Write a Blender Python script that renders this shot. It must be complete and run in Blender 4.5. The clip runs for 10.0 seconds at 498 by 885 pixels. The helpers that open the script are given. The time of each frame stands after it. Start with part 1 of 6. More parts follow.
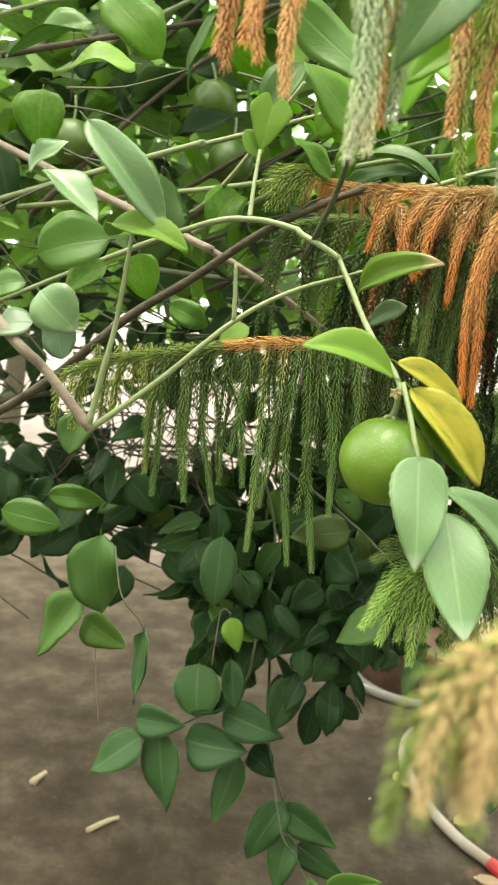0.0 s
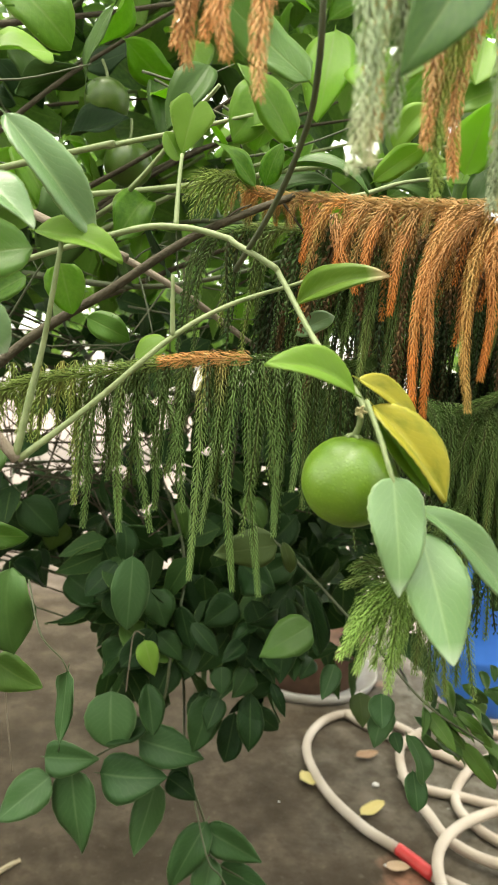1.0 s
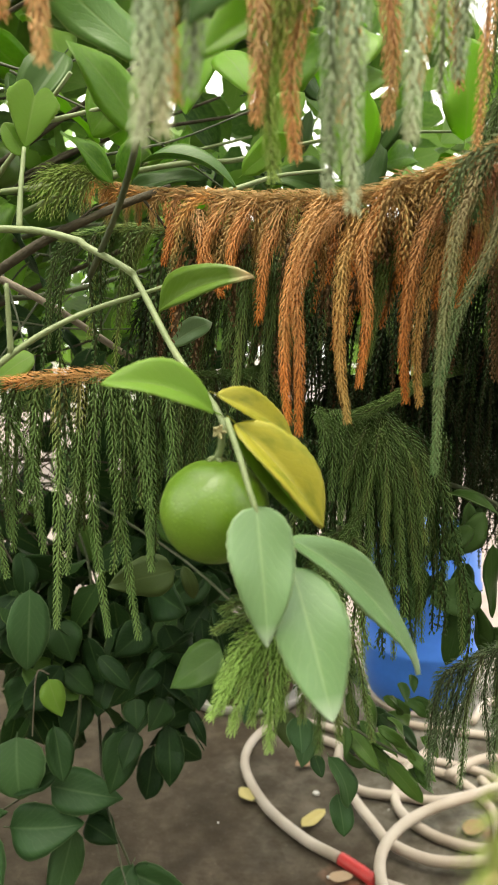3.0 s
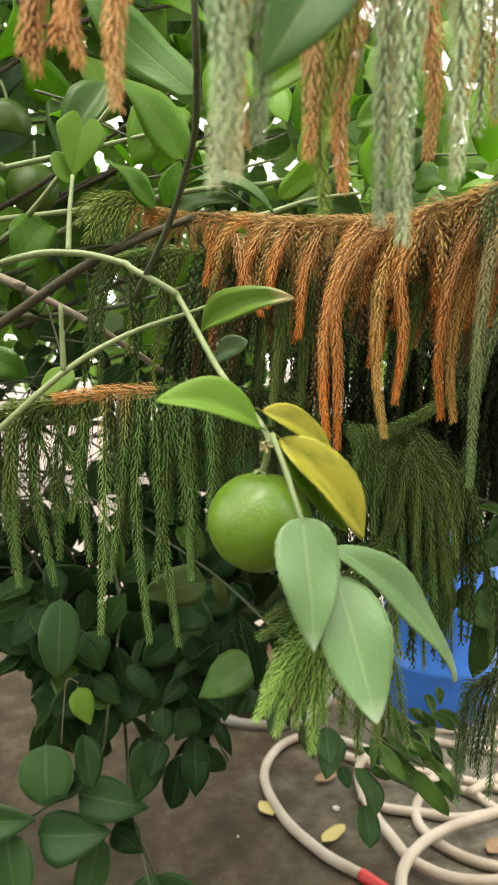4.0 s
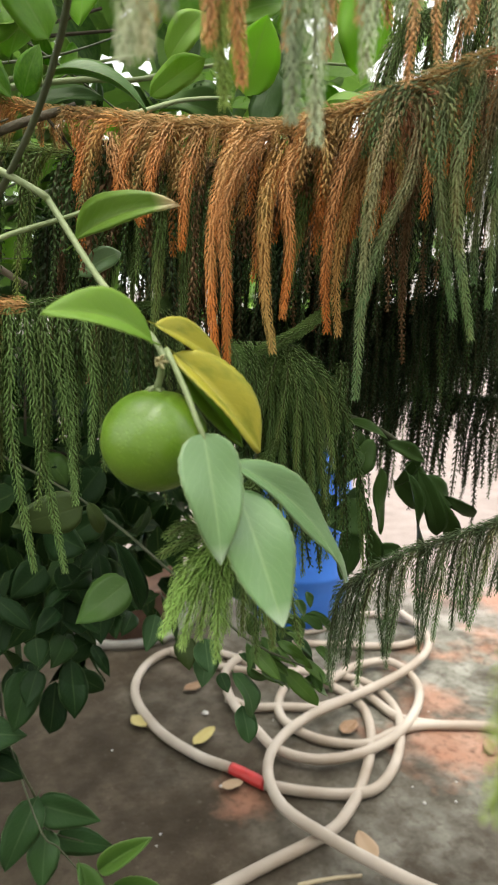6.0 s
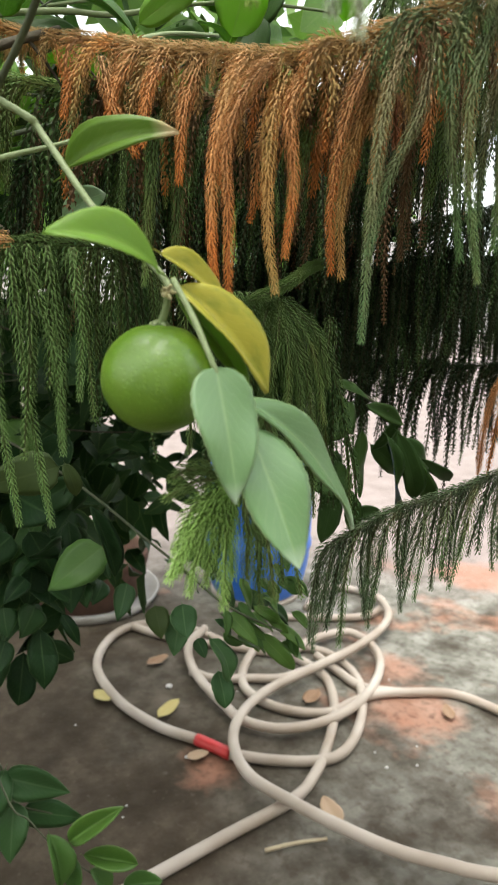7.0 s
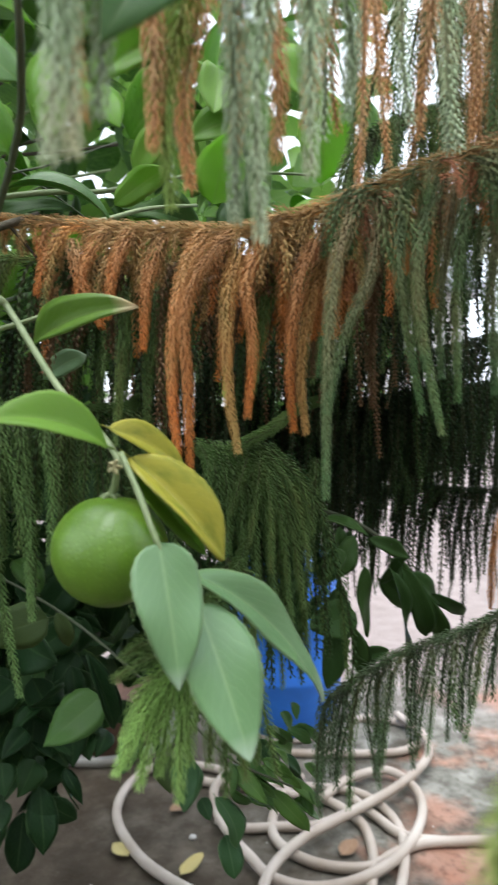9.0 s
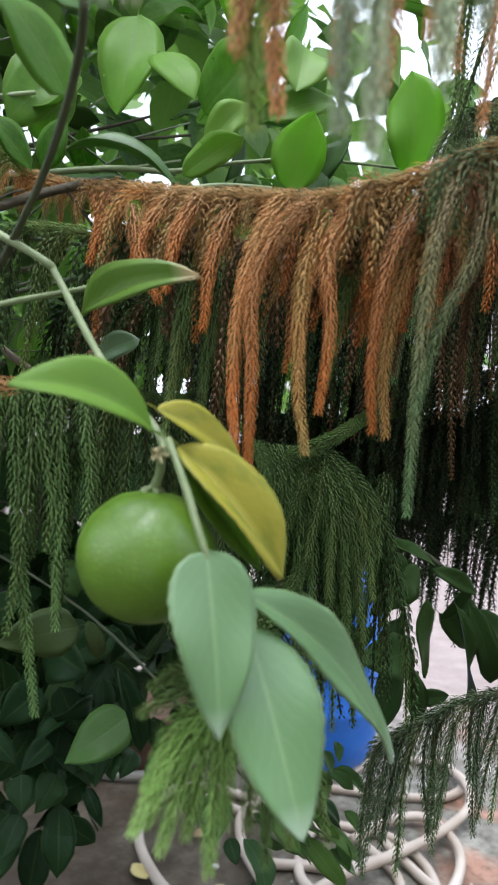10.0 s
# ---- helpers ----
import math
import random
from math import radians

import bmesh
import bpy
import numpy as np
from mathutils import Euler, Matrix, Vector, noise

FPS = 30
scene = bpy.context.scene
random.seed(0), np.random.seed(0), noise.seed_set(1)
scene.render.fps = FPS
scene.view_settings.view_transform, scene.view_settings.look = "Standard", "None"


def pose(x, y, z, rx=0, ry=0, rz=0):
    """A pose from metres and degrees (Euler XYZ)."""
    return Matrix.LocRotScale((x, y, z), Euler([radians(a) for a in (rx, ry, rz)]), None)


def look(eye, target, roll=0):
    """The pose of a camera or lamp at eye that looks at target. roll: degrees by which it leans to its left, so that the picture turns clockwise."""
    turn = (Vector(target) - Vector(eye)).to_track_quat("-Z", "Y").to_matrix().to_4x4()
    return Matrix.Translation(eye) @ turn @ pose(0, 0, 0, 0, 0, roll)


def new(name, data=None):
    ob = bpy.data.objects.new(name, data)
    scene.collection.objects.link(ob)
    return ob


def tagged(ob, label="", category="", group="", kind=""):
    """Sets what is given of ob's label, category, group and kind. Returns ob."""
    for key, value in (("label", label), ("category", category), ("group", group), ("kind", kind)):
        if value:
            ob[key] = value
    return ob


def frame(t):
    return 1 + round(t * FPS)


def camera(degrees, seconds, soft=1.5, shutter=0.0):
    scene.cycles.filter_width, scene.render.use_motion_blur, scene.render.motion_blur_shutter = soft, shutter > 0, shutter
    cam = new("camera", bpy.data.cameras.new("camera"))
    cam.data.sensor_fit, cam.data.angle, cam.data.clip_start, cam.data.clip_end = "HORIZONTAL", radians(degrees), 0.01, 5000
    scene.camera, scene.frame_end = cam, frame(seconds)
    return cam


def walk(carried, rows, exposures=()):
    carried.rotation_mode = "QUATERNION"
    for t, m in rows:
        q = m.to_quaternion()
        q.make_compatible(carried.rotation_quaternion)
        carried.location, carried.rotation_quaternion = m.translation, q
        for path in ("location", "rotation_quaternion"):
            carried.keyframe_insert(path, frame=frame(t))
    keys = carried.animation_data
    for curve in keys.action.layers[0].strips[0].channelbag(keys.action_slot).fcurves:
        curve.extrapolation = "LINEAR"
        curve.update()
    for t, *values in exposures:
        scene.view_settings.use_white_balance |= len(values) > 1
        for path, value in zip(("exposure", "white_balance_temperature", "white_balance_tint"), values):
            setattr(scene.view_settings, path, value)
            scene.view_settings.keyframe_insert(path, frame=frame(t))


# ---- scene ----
cam = camera(40.4, 10.0, 1.5, 0.3)
cam.data.dof.use_dof, cam.data.dof.focus_distance, cam.data.dof.aperture_fstop = True, 0.46, 20.0
PATH = [
    (0, (0.1224, 0.1089, 0.9657), (0.0225, 1.8936, 0.7497), 5.8),
    (0.5, (0.1053, 0.1206, 0.9738), (0.1593, 1.9053, 0.7425), 2.8),
    (1, (0.081, 0.1341, 0.9702), (0.3096, 1.9098, 0.7911), 4.4),
    (1.5, (0.0756, 0.1494, 0.9675), (0.3312, 1.917, 0.7434), 2.9),
    (2, (0.1116, 0.1728, 0.9783), (0.486, 1.9287, 0.8433), 0.5),
    (2.2, (0.1251, 0.1809, 0.9801), (0.5058, 1.9341, 0.8361), 1.2),
    (3.3, (0.1161, 0.1674, 0.9738), (0.5247, 1.9134, 0.8154), 1.4),
    (3.5, (0.1107, 0.1665, 0.972), (0.4959, 1.917, 0.8109), 0.9),
    (4, (0.1062, 0.1593, 0.9783), (0.4707, 1.9179, 0.8559), 1.6),
    (4.5, (0.1134, 0.1521, 0.9765), (0.5211, 1.8909, 0.7497), 1.1),
    (5, (0.09, 0.1476, 0.9738), (0.5994, 1.8585, 0.7425), 3.7),
    (5.5, (0.0927, 0.1611, 0.9738), (0.7884, 1.8018, 0.7182), 1.7),
    (5.7, (0.0918, 0.1656, 0.9738), (0.7956, 1.7964, 0.6813), 1.5),
    (6.8, (0.0792, 0.1845, 0.9612), (0.9135, 1.7433, 0.6219), 1.8),
    (7, (0.0747, 0.189, 0.954), (0.9081, 1.7433, 0.5913), 2.3),
    (7.5, (0.0855, 0.1944, 0.9549), (0.9225, 1.7433, 0.5796), -3.3),
    (8, (0.1053, 0.1782, 0.9846), (0.9918, 1.7379, 0.8361), -3.1),
    (8.5, (0.1107, 0.1764, 0.9801), (1.0152, 1.728, 0.8613), -0.9),
    (9, (0.1071, 0.1818, 0.9756), (0.8757, 1.8081, 0.9135), 0.0),
    (9.5, (0.1314, 0.2034, 0.9738), (0.702, 1.9107, 0.9666), 0.4),
    (10, (0.1206, 0.2286, 0.9648), (0.7668, 1.9089, 0.9486), 3.9),
]
EXPOSURE = [(0.0, 1.53, 7300, 2), (0.5, 1.16, 7300, 1), (1.0, 1.4, 7300, 4), (1.5, 1.38, 7300, 4), (2.0, 1.12, 7300, 6), (4.0, 1.12, 7250, 6), (4.5, 1.19, 7100, 8), (5.0, 0.94, 7050, 8), (5.5, 0.92, 6900, 9), (7.5, 0.86, 6400, 9), (8.5, 0.78, 6150, 9), (9.0, 0.75, 5850, 11), (9.5, 0.73, 5850, 12), (10.0, 0.74, 5700, 13)]
walk(cam, [(t, look(eye, target, roll)) for t, eye, target, roll in PATH], EXPOSURE)

# ---- light: a bright overcast day ----
world = bpy.data.worlds.new("overcast_sky")
scene.world = world
world.use_nodes = True
wn, wl = world.node_tree.nodes, world.node_tree.links
sky = wn.new("ShaderNodeTexSky")
sky.sky_type = "NISHITA"
sky.sun_disc = False
sky.sun_elevation, sky.sun_rotation = radians(77), radians(-122)
sky.air_density, sky.dust_density, sky.ozone_density = 1.0, 6.0, 0.6
haze = wn.new("ShaderNodeMixRGB")
haze.inputs["Fac"].default_value = 0.75
haze.inputs["Color2"].default_value = (8.6, 8.8, 8.6, 1)
wl.new(sky.outputs["Color"], haze.inputs["Color1"])
wl.new(haze.outputs["Color"], wn["Background"].inputs["Color"])
wn["Background"].inputs["Strength"].default_value = 0.182
sun_data = bpy.data.lights.new("sun", "SUN")
sun_data.energy, sun_data.angle, sun_data.color = 1.9, radians(38), (1.0, 0.97, 0.92)
sun = new("sun", sun_data)
sun.matrix_world = look((-0.8, -0.5, 4.0), (0, 0, 0))

UP = Vector((0, 0, 1))
rng = random.Random(7)


# ---- materials ----
def material(name):
    m = bpy.data.materials.new(name)
    m.use_nodes = True
    n, l = m.node_tree.nodes, m.node_tree.links
    return m, n, l, n["Principled BSDF"]


def mixer(n, l, fac, a, b):
    x = n.new("ShaderNodeMixRGB")
    for key, v in (("Fac", fac), ("Color1", a), ("Color2", b)):
        if isinstance(v, (tuple, float, int)):
            x.inputs[key].default_value = (*v, 1) if isinstance(v, tuple) else v
        else:
            l.new(v, x.inputs[key])
    return x.outputs["Color"]


def ramp(n, l, fac, lo, hi):
    r = n.new("ShaderNodeMapRange")
    r.inputs["From Min"].default_value, r.inputs["From Max"].default_value = lo, hi
    l.new(fac, r.inputs["Value"])
    return r.outputs["Result"]


def noise_node(n, l, scale, detail=4.0, kind="Object"):
    c = n.new("ShaderNodeTexCoord")
    t = n.new("ShaderNodeTexNoise")
    t.inputs["Scale"].default_value, t.inputs["Detail"].default_value = scale, detail
    t.inputs["Roughness"].default_value = 0.58
    l.new(c.outputs[kind], t.inputs["Vector"])
    return t.outputs["Fac"]


def bump_to(n, l, bsdf, height, strength, distance=0.002):
    b = n.new("ShaderNodeBump")
    b.inputs["Strength"].default_value, b.inputs["Distance"].default_value = strength, distance
    l.new(height, b.inputs["Height"])
    l.new(b.outputs["Normal"], bsdf.inputs["Normal"])
    return b


def math_node(n, l, op, a, b=0.0, c=0.0):
    x = n.new("ShaderNodeMath")
    x.operation = op
    for i, v in enumerate((a, b, c)):
        if isinstance(v, (float, int)):
            x.inputs[i].default_value = v
        else:
            l.new(v, x.inputs[i])
    return x.outputs["Value"]


def leaf_material(name, dark, light, rough=0.38, through_light=0.3, rib=(0.26, 0.36, 0.1), joined=False, edge=None, shine=0.4, tip=None, veins=1.0):
    """Leaf skin: colour from leaf to leaf, midrib and side veins from the leaf's own map, light coming through."""
    m, n, l, p = material(name)
    if joined:
        rand = n.new("ShaderNodeNewGeometry").outputs["Random Per Island"]
    else:
        rand = n.new("ShaderNodeObjectInfo").outputs["Random"]
    base = mixer(n, l, rand, dark, light)
    blotch = ramp(n, l, noise_node(n, l, 9.0, 5.0, "UV"), 0.35, 0.75)
    base = mixer(n, l, math_node(n, l, "MULTIPLY", blotch, 0.35), base, light)
    uv = n.new("ShaderNodeUVMap")
    sep = n.new("ShaderNodeSeparateXYZ")
    l.new(uv.outputs["UV"], sep.inputs["Vector"])
    off = math_node(n, l, "ABSOLUTE", math_node(n, l, "SUBTRACT", sep.outputs["X"], 0.5))
    mid = math_node(n, l, "SUBTRACT", 1.0, ramp(n, l, off, 0.004, 0.04))
    slant = math_node(n, l, "SUBTRACT", math_node(n, l, "MULTIPLY", sep.outputs["Y"], 9.0), math_node(n, l, "MULTIPLY", off, 7.0))
    slant = math_node(n, l, "MULTIPLY_ADD", noise_node(n, l, 4.0, 2.0, "UV"), 1.8, slant)
    saw = math_node(n, l, "ABSOLUTE", math_node(n, l, "SUBTRACT", math_node(n, l, "FRACT", slant), 0.5))
    side = math_node(n, l, "SUBTRACT", 1.0, ramp(n, l, saw, 0.0, 0.12))
    base = mixer(n, l, math_node(n, l, "MULTIPLY", mid, 0.35 * veins), base, rib)
    base = mixer(n, l, math_node(n, l, "MULTIPLY", side, 0.1 * veins), base, rib)
    rim = math_node(n, l, "MULTIPLY", ramp(n, l, off, 0.47, 0.497), 0.7 * veins)
    base = mixer(n, l, rim, base, rib)
    if tip:
        base = mixer(n, l, ramp(n, l, sep.outputs["Y"], 0.84, 0.97), base, tip)
    if edge:
        rim = ramp(n, l, noise_node(n, l, 3.0, 3.0, "UV"), 0.45, 0.7)
        base = mixer(n, l, rim, base, edge)
    l.new(base, p.inputs["Base Color"])
    p.inputs["Roughness"].default_value = rough
    p.inputs["Specular IOR Level"].default_value = shine
    height = math_node(n, l, "ADD", math_node(n, l, "MULTIPLY", side, -0.3), math_node(n, l, "MULTIPLY", mid, -1.0))
    height = math_node(n, l, "ADD", height, math_node(n, l, "MULTIPLY", noise_node(n, l, 40.0, 3.0, "UV"), 0.5))
    bump_to(n, l, p, height, 0.28, 0.0007)
    tr = n.new("ShaderNodeBsdfTranslucent")
    glow = n.new("ShaderNodeHueSaturation")
    glow.inputs["Saturation"].default_value, glow.inputs["Value"].default_value = 0.95, 1.6
    l.new(base, glow.inputs["Color"])
    l.new(glow.outputs["Color"], tr.inputs["Color"])
    mx = n.new("ShaderNodeMixShader")
    mx.inputs["Fac"].default_value = through_light
    l.new(p.outputs["BSDF"], mx.inputs[1])
    l.new(tr.outputs["BSDF"], mx.inputs[2])
    l.new(mx.outputs["Shader"], n["Material Output"].inputs["Surface"])
    return m


def speckled(name, a, b, scale, rough=0.7, bump=0.4, fine=6.0, distance=0.002, rand=0.0):
    """Plain matter in two colours, patchy and grainy."""
    m, n, l, p = material(name)
    big = ramp(n, l, noise_node(n, l, scale, 5.0), 0.3, 0.7)
    small = noise_node(n, l, scale * fine, 4.0)
    col = mixer(n, l, big, a, b)
    col = mixer(n, l, math_node(n, l, "MULTIPLY", small, 0.35), col, tuple(0.55 * v for v in a))
    if rand:
        info = n.new("ShaderNodeObjectInfo").outputs["Random"]
        col = mixer(n, l, math_node(n, l, "MULTIPLY", info, rand), col, b)
    l.new(col, p.inputs["Base Color"])
    p.inputs["Roughness"].default_value = rough
    p.inputs["Specular IOR Level"].default_value = 0.2 if rough > 0.6 else 0.5
    bump_to(n, l, p, small, bump, distance)
    return m


def needle_material(name, root, tip, other, share, glow=0.3):
    """Needles: tone along the spray from its map, mottled with a second tone, each spray a little different."""
    m, n, l, p = material(name)
    uv = n.new("ShaderNodeUVMap")
    sep = n.new("ShaderNodeSeparateXYZ")
    l.new(uv.outputs["UV"], sep.inputs["Vector"])
    col = mixer(n, l, sep.outputs["X"], root, tip)
    # Brown stem; its darkness also stands for the shaded gaps between needles.
    col = mixer(n, l, math_node(n, l, "MULTIPLY", sep.outputs["Y"], 0.5), col, (0.06, 0.045, 0.028))
    info = n.new("ShaderNodeObjectInfo").outputs["Random"]
    patch = ramp(n, l, noise_node(n, l, 28.0, 2.0), 0.42, 0.68)
    col = mixer(n, l, math_node(n, l, "MULTIPLY", math_node(n, l, "MULTIPLY", patch, info), share), col, other)
    hs = n.new("ShaderNodeHueSaturation")
    l.new(math_node(n, l, "MULTIPLY_ADD", info, 0.5, 0.75), hs.inputs["Value"])
    l.new(col, hs.inputs["Color"])
    l.new(hs.outputs["Color"], p.inputs["Base Color"])
    p.inputs["Roughness"].default_value = 0.65
    p.inputs["Specular IOR Level"].default_value = 0.12
    tr = n.new("ShaderNodeBsdfTranslucent")
    l.new(hs.outputs["Color"], tr.inputs["Color"])
    mx = n.new("ShaderNodeMixShader")
    mx.inputs["Fac"].default_value = glow
    l.new(p.outputs["BSDF"], mx.inputs[1])
    l.new(tr.outputs["BSDF"], mx.inputs[2])
    l.new(mx.outputs["Shader"], n["Material Output"].inputs["Surface"])
    return m


CITRUS = leaf_material("citrus_leaf", (0.066, 0.175, 0.014), (0.24, 0.44, 0.05), 0.4, 0.62, shine=0.35)
CITRUS_MID = leaf_material("citrus_leaf_mid", (0.044, 0.12, 0.016), (0.09, 0.21, 0.028), 0.36, 0.36, shine=0.45, veins=0.6)
# Bluish copy of the citrus leaf, shade put into its colour.
CITRUS_SHADE = leaf_material("citrus_leaf_bluish_shade", (0.06, 0.12, 0.055), (0.1, 0.17, 0.08), 0.35, 0.15, (0.14, 0.22, 0.1), shine=0.5)
CITRUS_PALE = leaf_material("citrus_leaf_pale", (0.108, 0.215, 0.078), (0.152, 0.272, 0.11), 0.3, 0.2, (0.36, 0.48, 0.22), shine=0.6, tip=(0.3, 0.4, 0.26), veins=0.75)
CITRUS_TIPPED = leaf_material("citrus_leaf_dry_tip", (0.1, 0.2, 0.016), (0.16, 0.28, 0.03), 0.42, 0.4, tip=(0.6, 0.5, 0.3))
CITRUS_UNDER = leaf_material("citrus_leaf_fresh", (0.135, 0.265, 0.03), (0.19, 0.345, 0.042), 0.45, 0.45)
CITRUS_YELLOW = leaf_material("citrus_leaf_yellow", (0.43, 0.39, 0.05), (0.4, 0.385, 0.045), 0.38, 0.3, (0.5, 0.46, 0.12), edge=(0.22, 0.26, 0.03))
# Dark copy of the citrus leaf: shade inside the crown put into the colour.
CITRUS_DEEP_SHADE = leaf_material("citrus_leaf_deep_shade", (0.03, 0.068, 0.016), (0.058, 0.115, 0.028), 0.4, 0.15, (0.08, 0.13, 0.05), shine=0.12, veins=0.45)
# Darkest shrub leaf: deep shade of the inner mass put into its green.
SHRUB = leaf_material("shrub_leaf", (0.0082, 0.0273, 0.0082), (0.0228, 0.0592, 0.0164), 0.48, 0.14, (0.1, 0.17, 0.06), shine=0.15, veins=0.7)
SHRUB_MID = leaf_material("shrub_leaf_mid", (0.0309, 0.0837, 0.0273), (0.051, 0.1183, 0.0382), 0.46, 0.2, (0.14, 0.23, 0.1), shine=0.25, veins=1.1)
SHRUB_FRESH = leaf_material("shrub_leaf_fresh", (0.0501, 0.1229, 0.0255), (0.0774, 0.1593, 0.0319), 0.45, 0.25, (0.14, 0.24, 0.07), shine=0.3, veins=0.45)
SHRUB_OLIVE = leaf_material("shrub_leaf_olive", (0.042, 0.072, 0.018), (0.058, 0.092, 0.022), 0.5, 0.2, (0.12, 0.16, 0.06), shine=0.25, veins=0.45)
SHRUB_LIGHT = leaf_material("shrub_leaf_light", (0.075, 0.165, 0.028), (0.11, 0.22, 0.04), 0.42, 0.3, (0.2, 0.32, 0.08))
CROWN = leaf_material("crown_leaf", (0.02, 0.066, 0.008), (0.155, 0.3, 0.036), 0.45, 0.38, joined=True, shine=0.3, veins=0.45)
# Joined inner mass, its green darkened to carry the shade inside the shrub.
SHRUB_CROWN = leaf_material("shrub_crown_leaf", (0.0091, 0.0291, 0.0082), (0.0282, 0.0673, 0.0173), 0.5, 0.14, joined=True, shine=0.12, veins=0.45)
DRY_LEAF = leaf_material("fallen_leaf", (0.45, 0.36, 0.12), (0.5, 0.42, 0.16), 0.55, 0.1, (0.5, 0.4, 0.2))
BROWN_LEAF = leaf_material("brown_leaf", (0.22, 0.12, 0.06), (0.38, 0.26, 0.16), 0.6, 0.1, (0.4, 0.3, 0.2))
BARK = speckled("bark", (0.055, 0.047, 0.031), (0.11, 0.097, 0.066), 60.0, 0.8, 0.7)
BARK_GREY = speckled("grey_bark", (0.21, 0.17, 0.13), (0.30, 0.26, 0.2), 70.0, 0.8, 0.6)
GREEN_WOOD = speckled("green_wood", (0.17, 0.23, 0.09), (0.26, 0.31, 0.15), 60.0, 0.55, 0.3)
TWIG_DARK = speckled("dark_twig", (0.05, 0.07, 0.03), (0.09, 0.10, 0.05), 60.0, 0.6, 0.3)
NEEDLE = needle_material("needle_green", (0.0828, 0.1404, 0.0428), (0.1386, 0.2232, 0.0651), (0.405, 0.243, 0.081), 0.15)
# Lighter copy of the needle green: daylight on the front sprays put into colour.
NEEDLE_COMB = needle_material("needle_lit", (0.108, 0.1845, 0.054), (0.162, 0.2745, 0.0846), (0.17, 0.25, 0.1), 0.4)
NEEDLE_GREY = needle_material("needle_grey_green", (0.168, 0.21, 0.105), (0.126, 0.238, 0.084), (0.504, 0.28, 0.126), 0.3)
NEEDLE_TURNING = needle_material("needle_turning", (0.4, 0.26, 0.09), (0.19, 0.3, 0.1), (0.16, 0.24, 0.08), 0.4)
NEEDLE_TAN = needle_material("needle_tan", (0.46, 0.3, 0.135), (0.45, 0.28, 0.105), (0.26, 0.26, 0.091), 0.5)
NEEDLE_OLIVE = needle_material("needle_olive", (0.176, 0.243, 0.061), (0.243, 0.338, 0.088), (0.405, 0.297, 0.108), 0.3)
NEEDLE_FRESH = needle_material("needle_fresh", (0.19, 0.33, 0.075), (0.3, 0.46, 0.13), (0.216, 0.372, 0.096), 0.3)
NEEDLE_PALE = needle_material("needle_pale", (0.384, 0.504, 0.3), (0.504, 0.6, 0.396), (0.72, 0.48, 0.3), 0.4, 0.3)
NEEDLE_ORANGE = needle_material("needle_dry", (0.5, 0.3, 0.14), (0.6, 0.21, 0.045), (0.39, 0.26, 0.104), 0.6)
NEEDLE_MIXED = needle_material("needle_drying", (0.624, 0.299, 0.104), (0.169, 0.247, 0.091), (0.442, 0.221, 0.078), 0.8)
NEEDLE_DRYING = needle_material("needle_half_dry", (0.546, 0.312, 0.117), (0.65, 0.39, 0.13), (0.208, 0.26, 0.091), 1.0)
NEEDLE_FADING = needle_material("needle_fading", (0.34, 0.26, 0.145), (0.12, 0.23, 0.09), (0.2, 0.23, 0.1), 0.5)
NEEDLE_PINK = needle_material("needle_pink_dry", (0.625, 0.312, 0.188), (0.562, 0.25, 0.125), (0.375, 0.175, 0.088), 0.6)
NEEDLE_DRY = needle_material("needle_straw", (0.66, 0.46, 0.24), (0.68, 0.5, 0.27), (0.38, 0.4, 0.17), 0.8)
# Needle green darkened: shade behind the front sprays put into the colour.
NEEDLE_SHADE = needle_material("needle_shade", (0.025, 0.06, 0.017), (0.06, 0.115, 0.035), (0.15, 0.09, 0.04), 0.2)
NEEDLE_DUSK = needle_material("needle_dusky", (0.085, 0.125, 0.06), (0.105, 0.16, 0.075), (0.13, 0.125, 0.075), 0.5)
NEEDLE_BROWN = needle_material("needle_brown", (0.13, 0.08, 0.042), (0.17, 0.1, 0.048), (0.08, 0.07, 0.03), 0.6)
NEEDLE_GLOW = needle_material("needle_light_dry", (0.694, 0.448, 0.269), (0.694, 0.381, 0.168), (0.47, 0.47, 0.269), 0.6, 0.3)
# Near-black needle green: deep shade among inner branches put into the colour.
NEEDLE_DEEP_SHADE = needle_material("needle_deep_shade", (0.012, 0.026, 0.009), (0.024, 0.045, 0.016), (0.06, 0.04, 0.015), 0.4, 0.05)
# Tan patches: dirt, plus the shade on parts of the hose put into colour.
HOSE = speckled("hose_rubber", (0.28, 0.215, 0.155), (0.58, 0.51, 0.44), 5.0, 0.5, 0.15, 8.0)
TAPE = speckled("red_tape", (0.5, 0.03, 0.03), (0.6, 0.05, 0.05), 40.0, 0.4, 0.2)
BLUE = speckled("blue_plastic", (0.025, 0.15, 0.6), (0.04, 0.19, 0.68), 8.0, 0.35, 0.1)
BUD = speckled("dry_bud", (0.36, 0.34, 0.16), (0.46, 0.42, 0.24), 300.0, 0.7, 0.3)
RIM = speckled("dusty_rim", (0.36, 0.34, 0.3), (0.48, 0.46, 0.43), 12.0, 0.75, 0.3)
STRAW = speckled("straw", (0.42, 0.34, 0.22), (0.55, 0.47, 0.33), 60.0, 0.8, 0.4)
STONE = speckled("pebble_stone", (0.5, 0.48, 0.45), (0.6, 0.58, 0.55), 80.0, 0.8, 0.4)
CLAY = speckled("clay", (0.08, 0.045, 0.032), (0.14, 0.08, 0.055), 20.0, 0.85, 0.5)
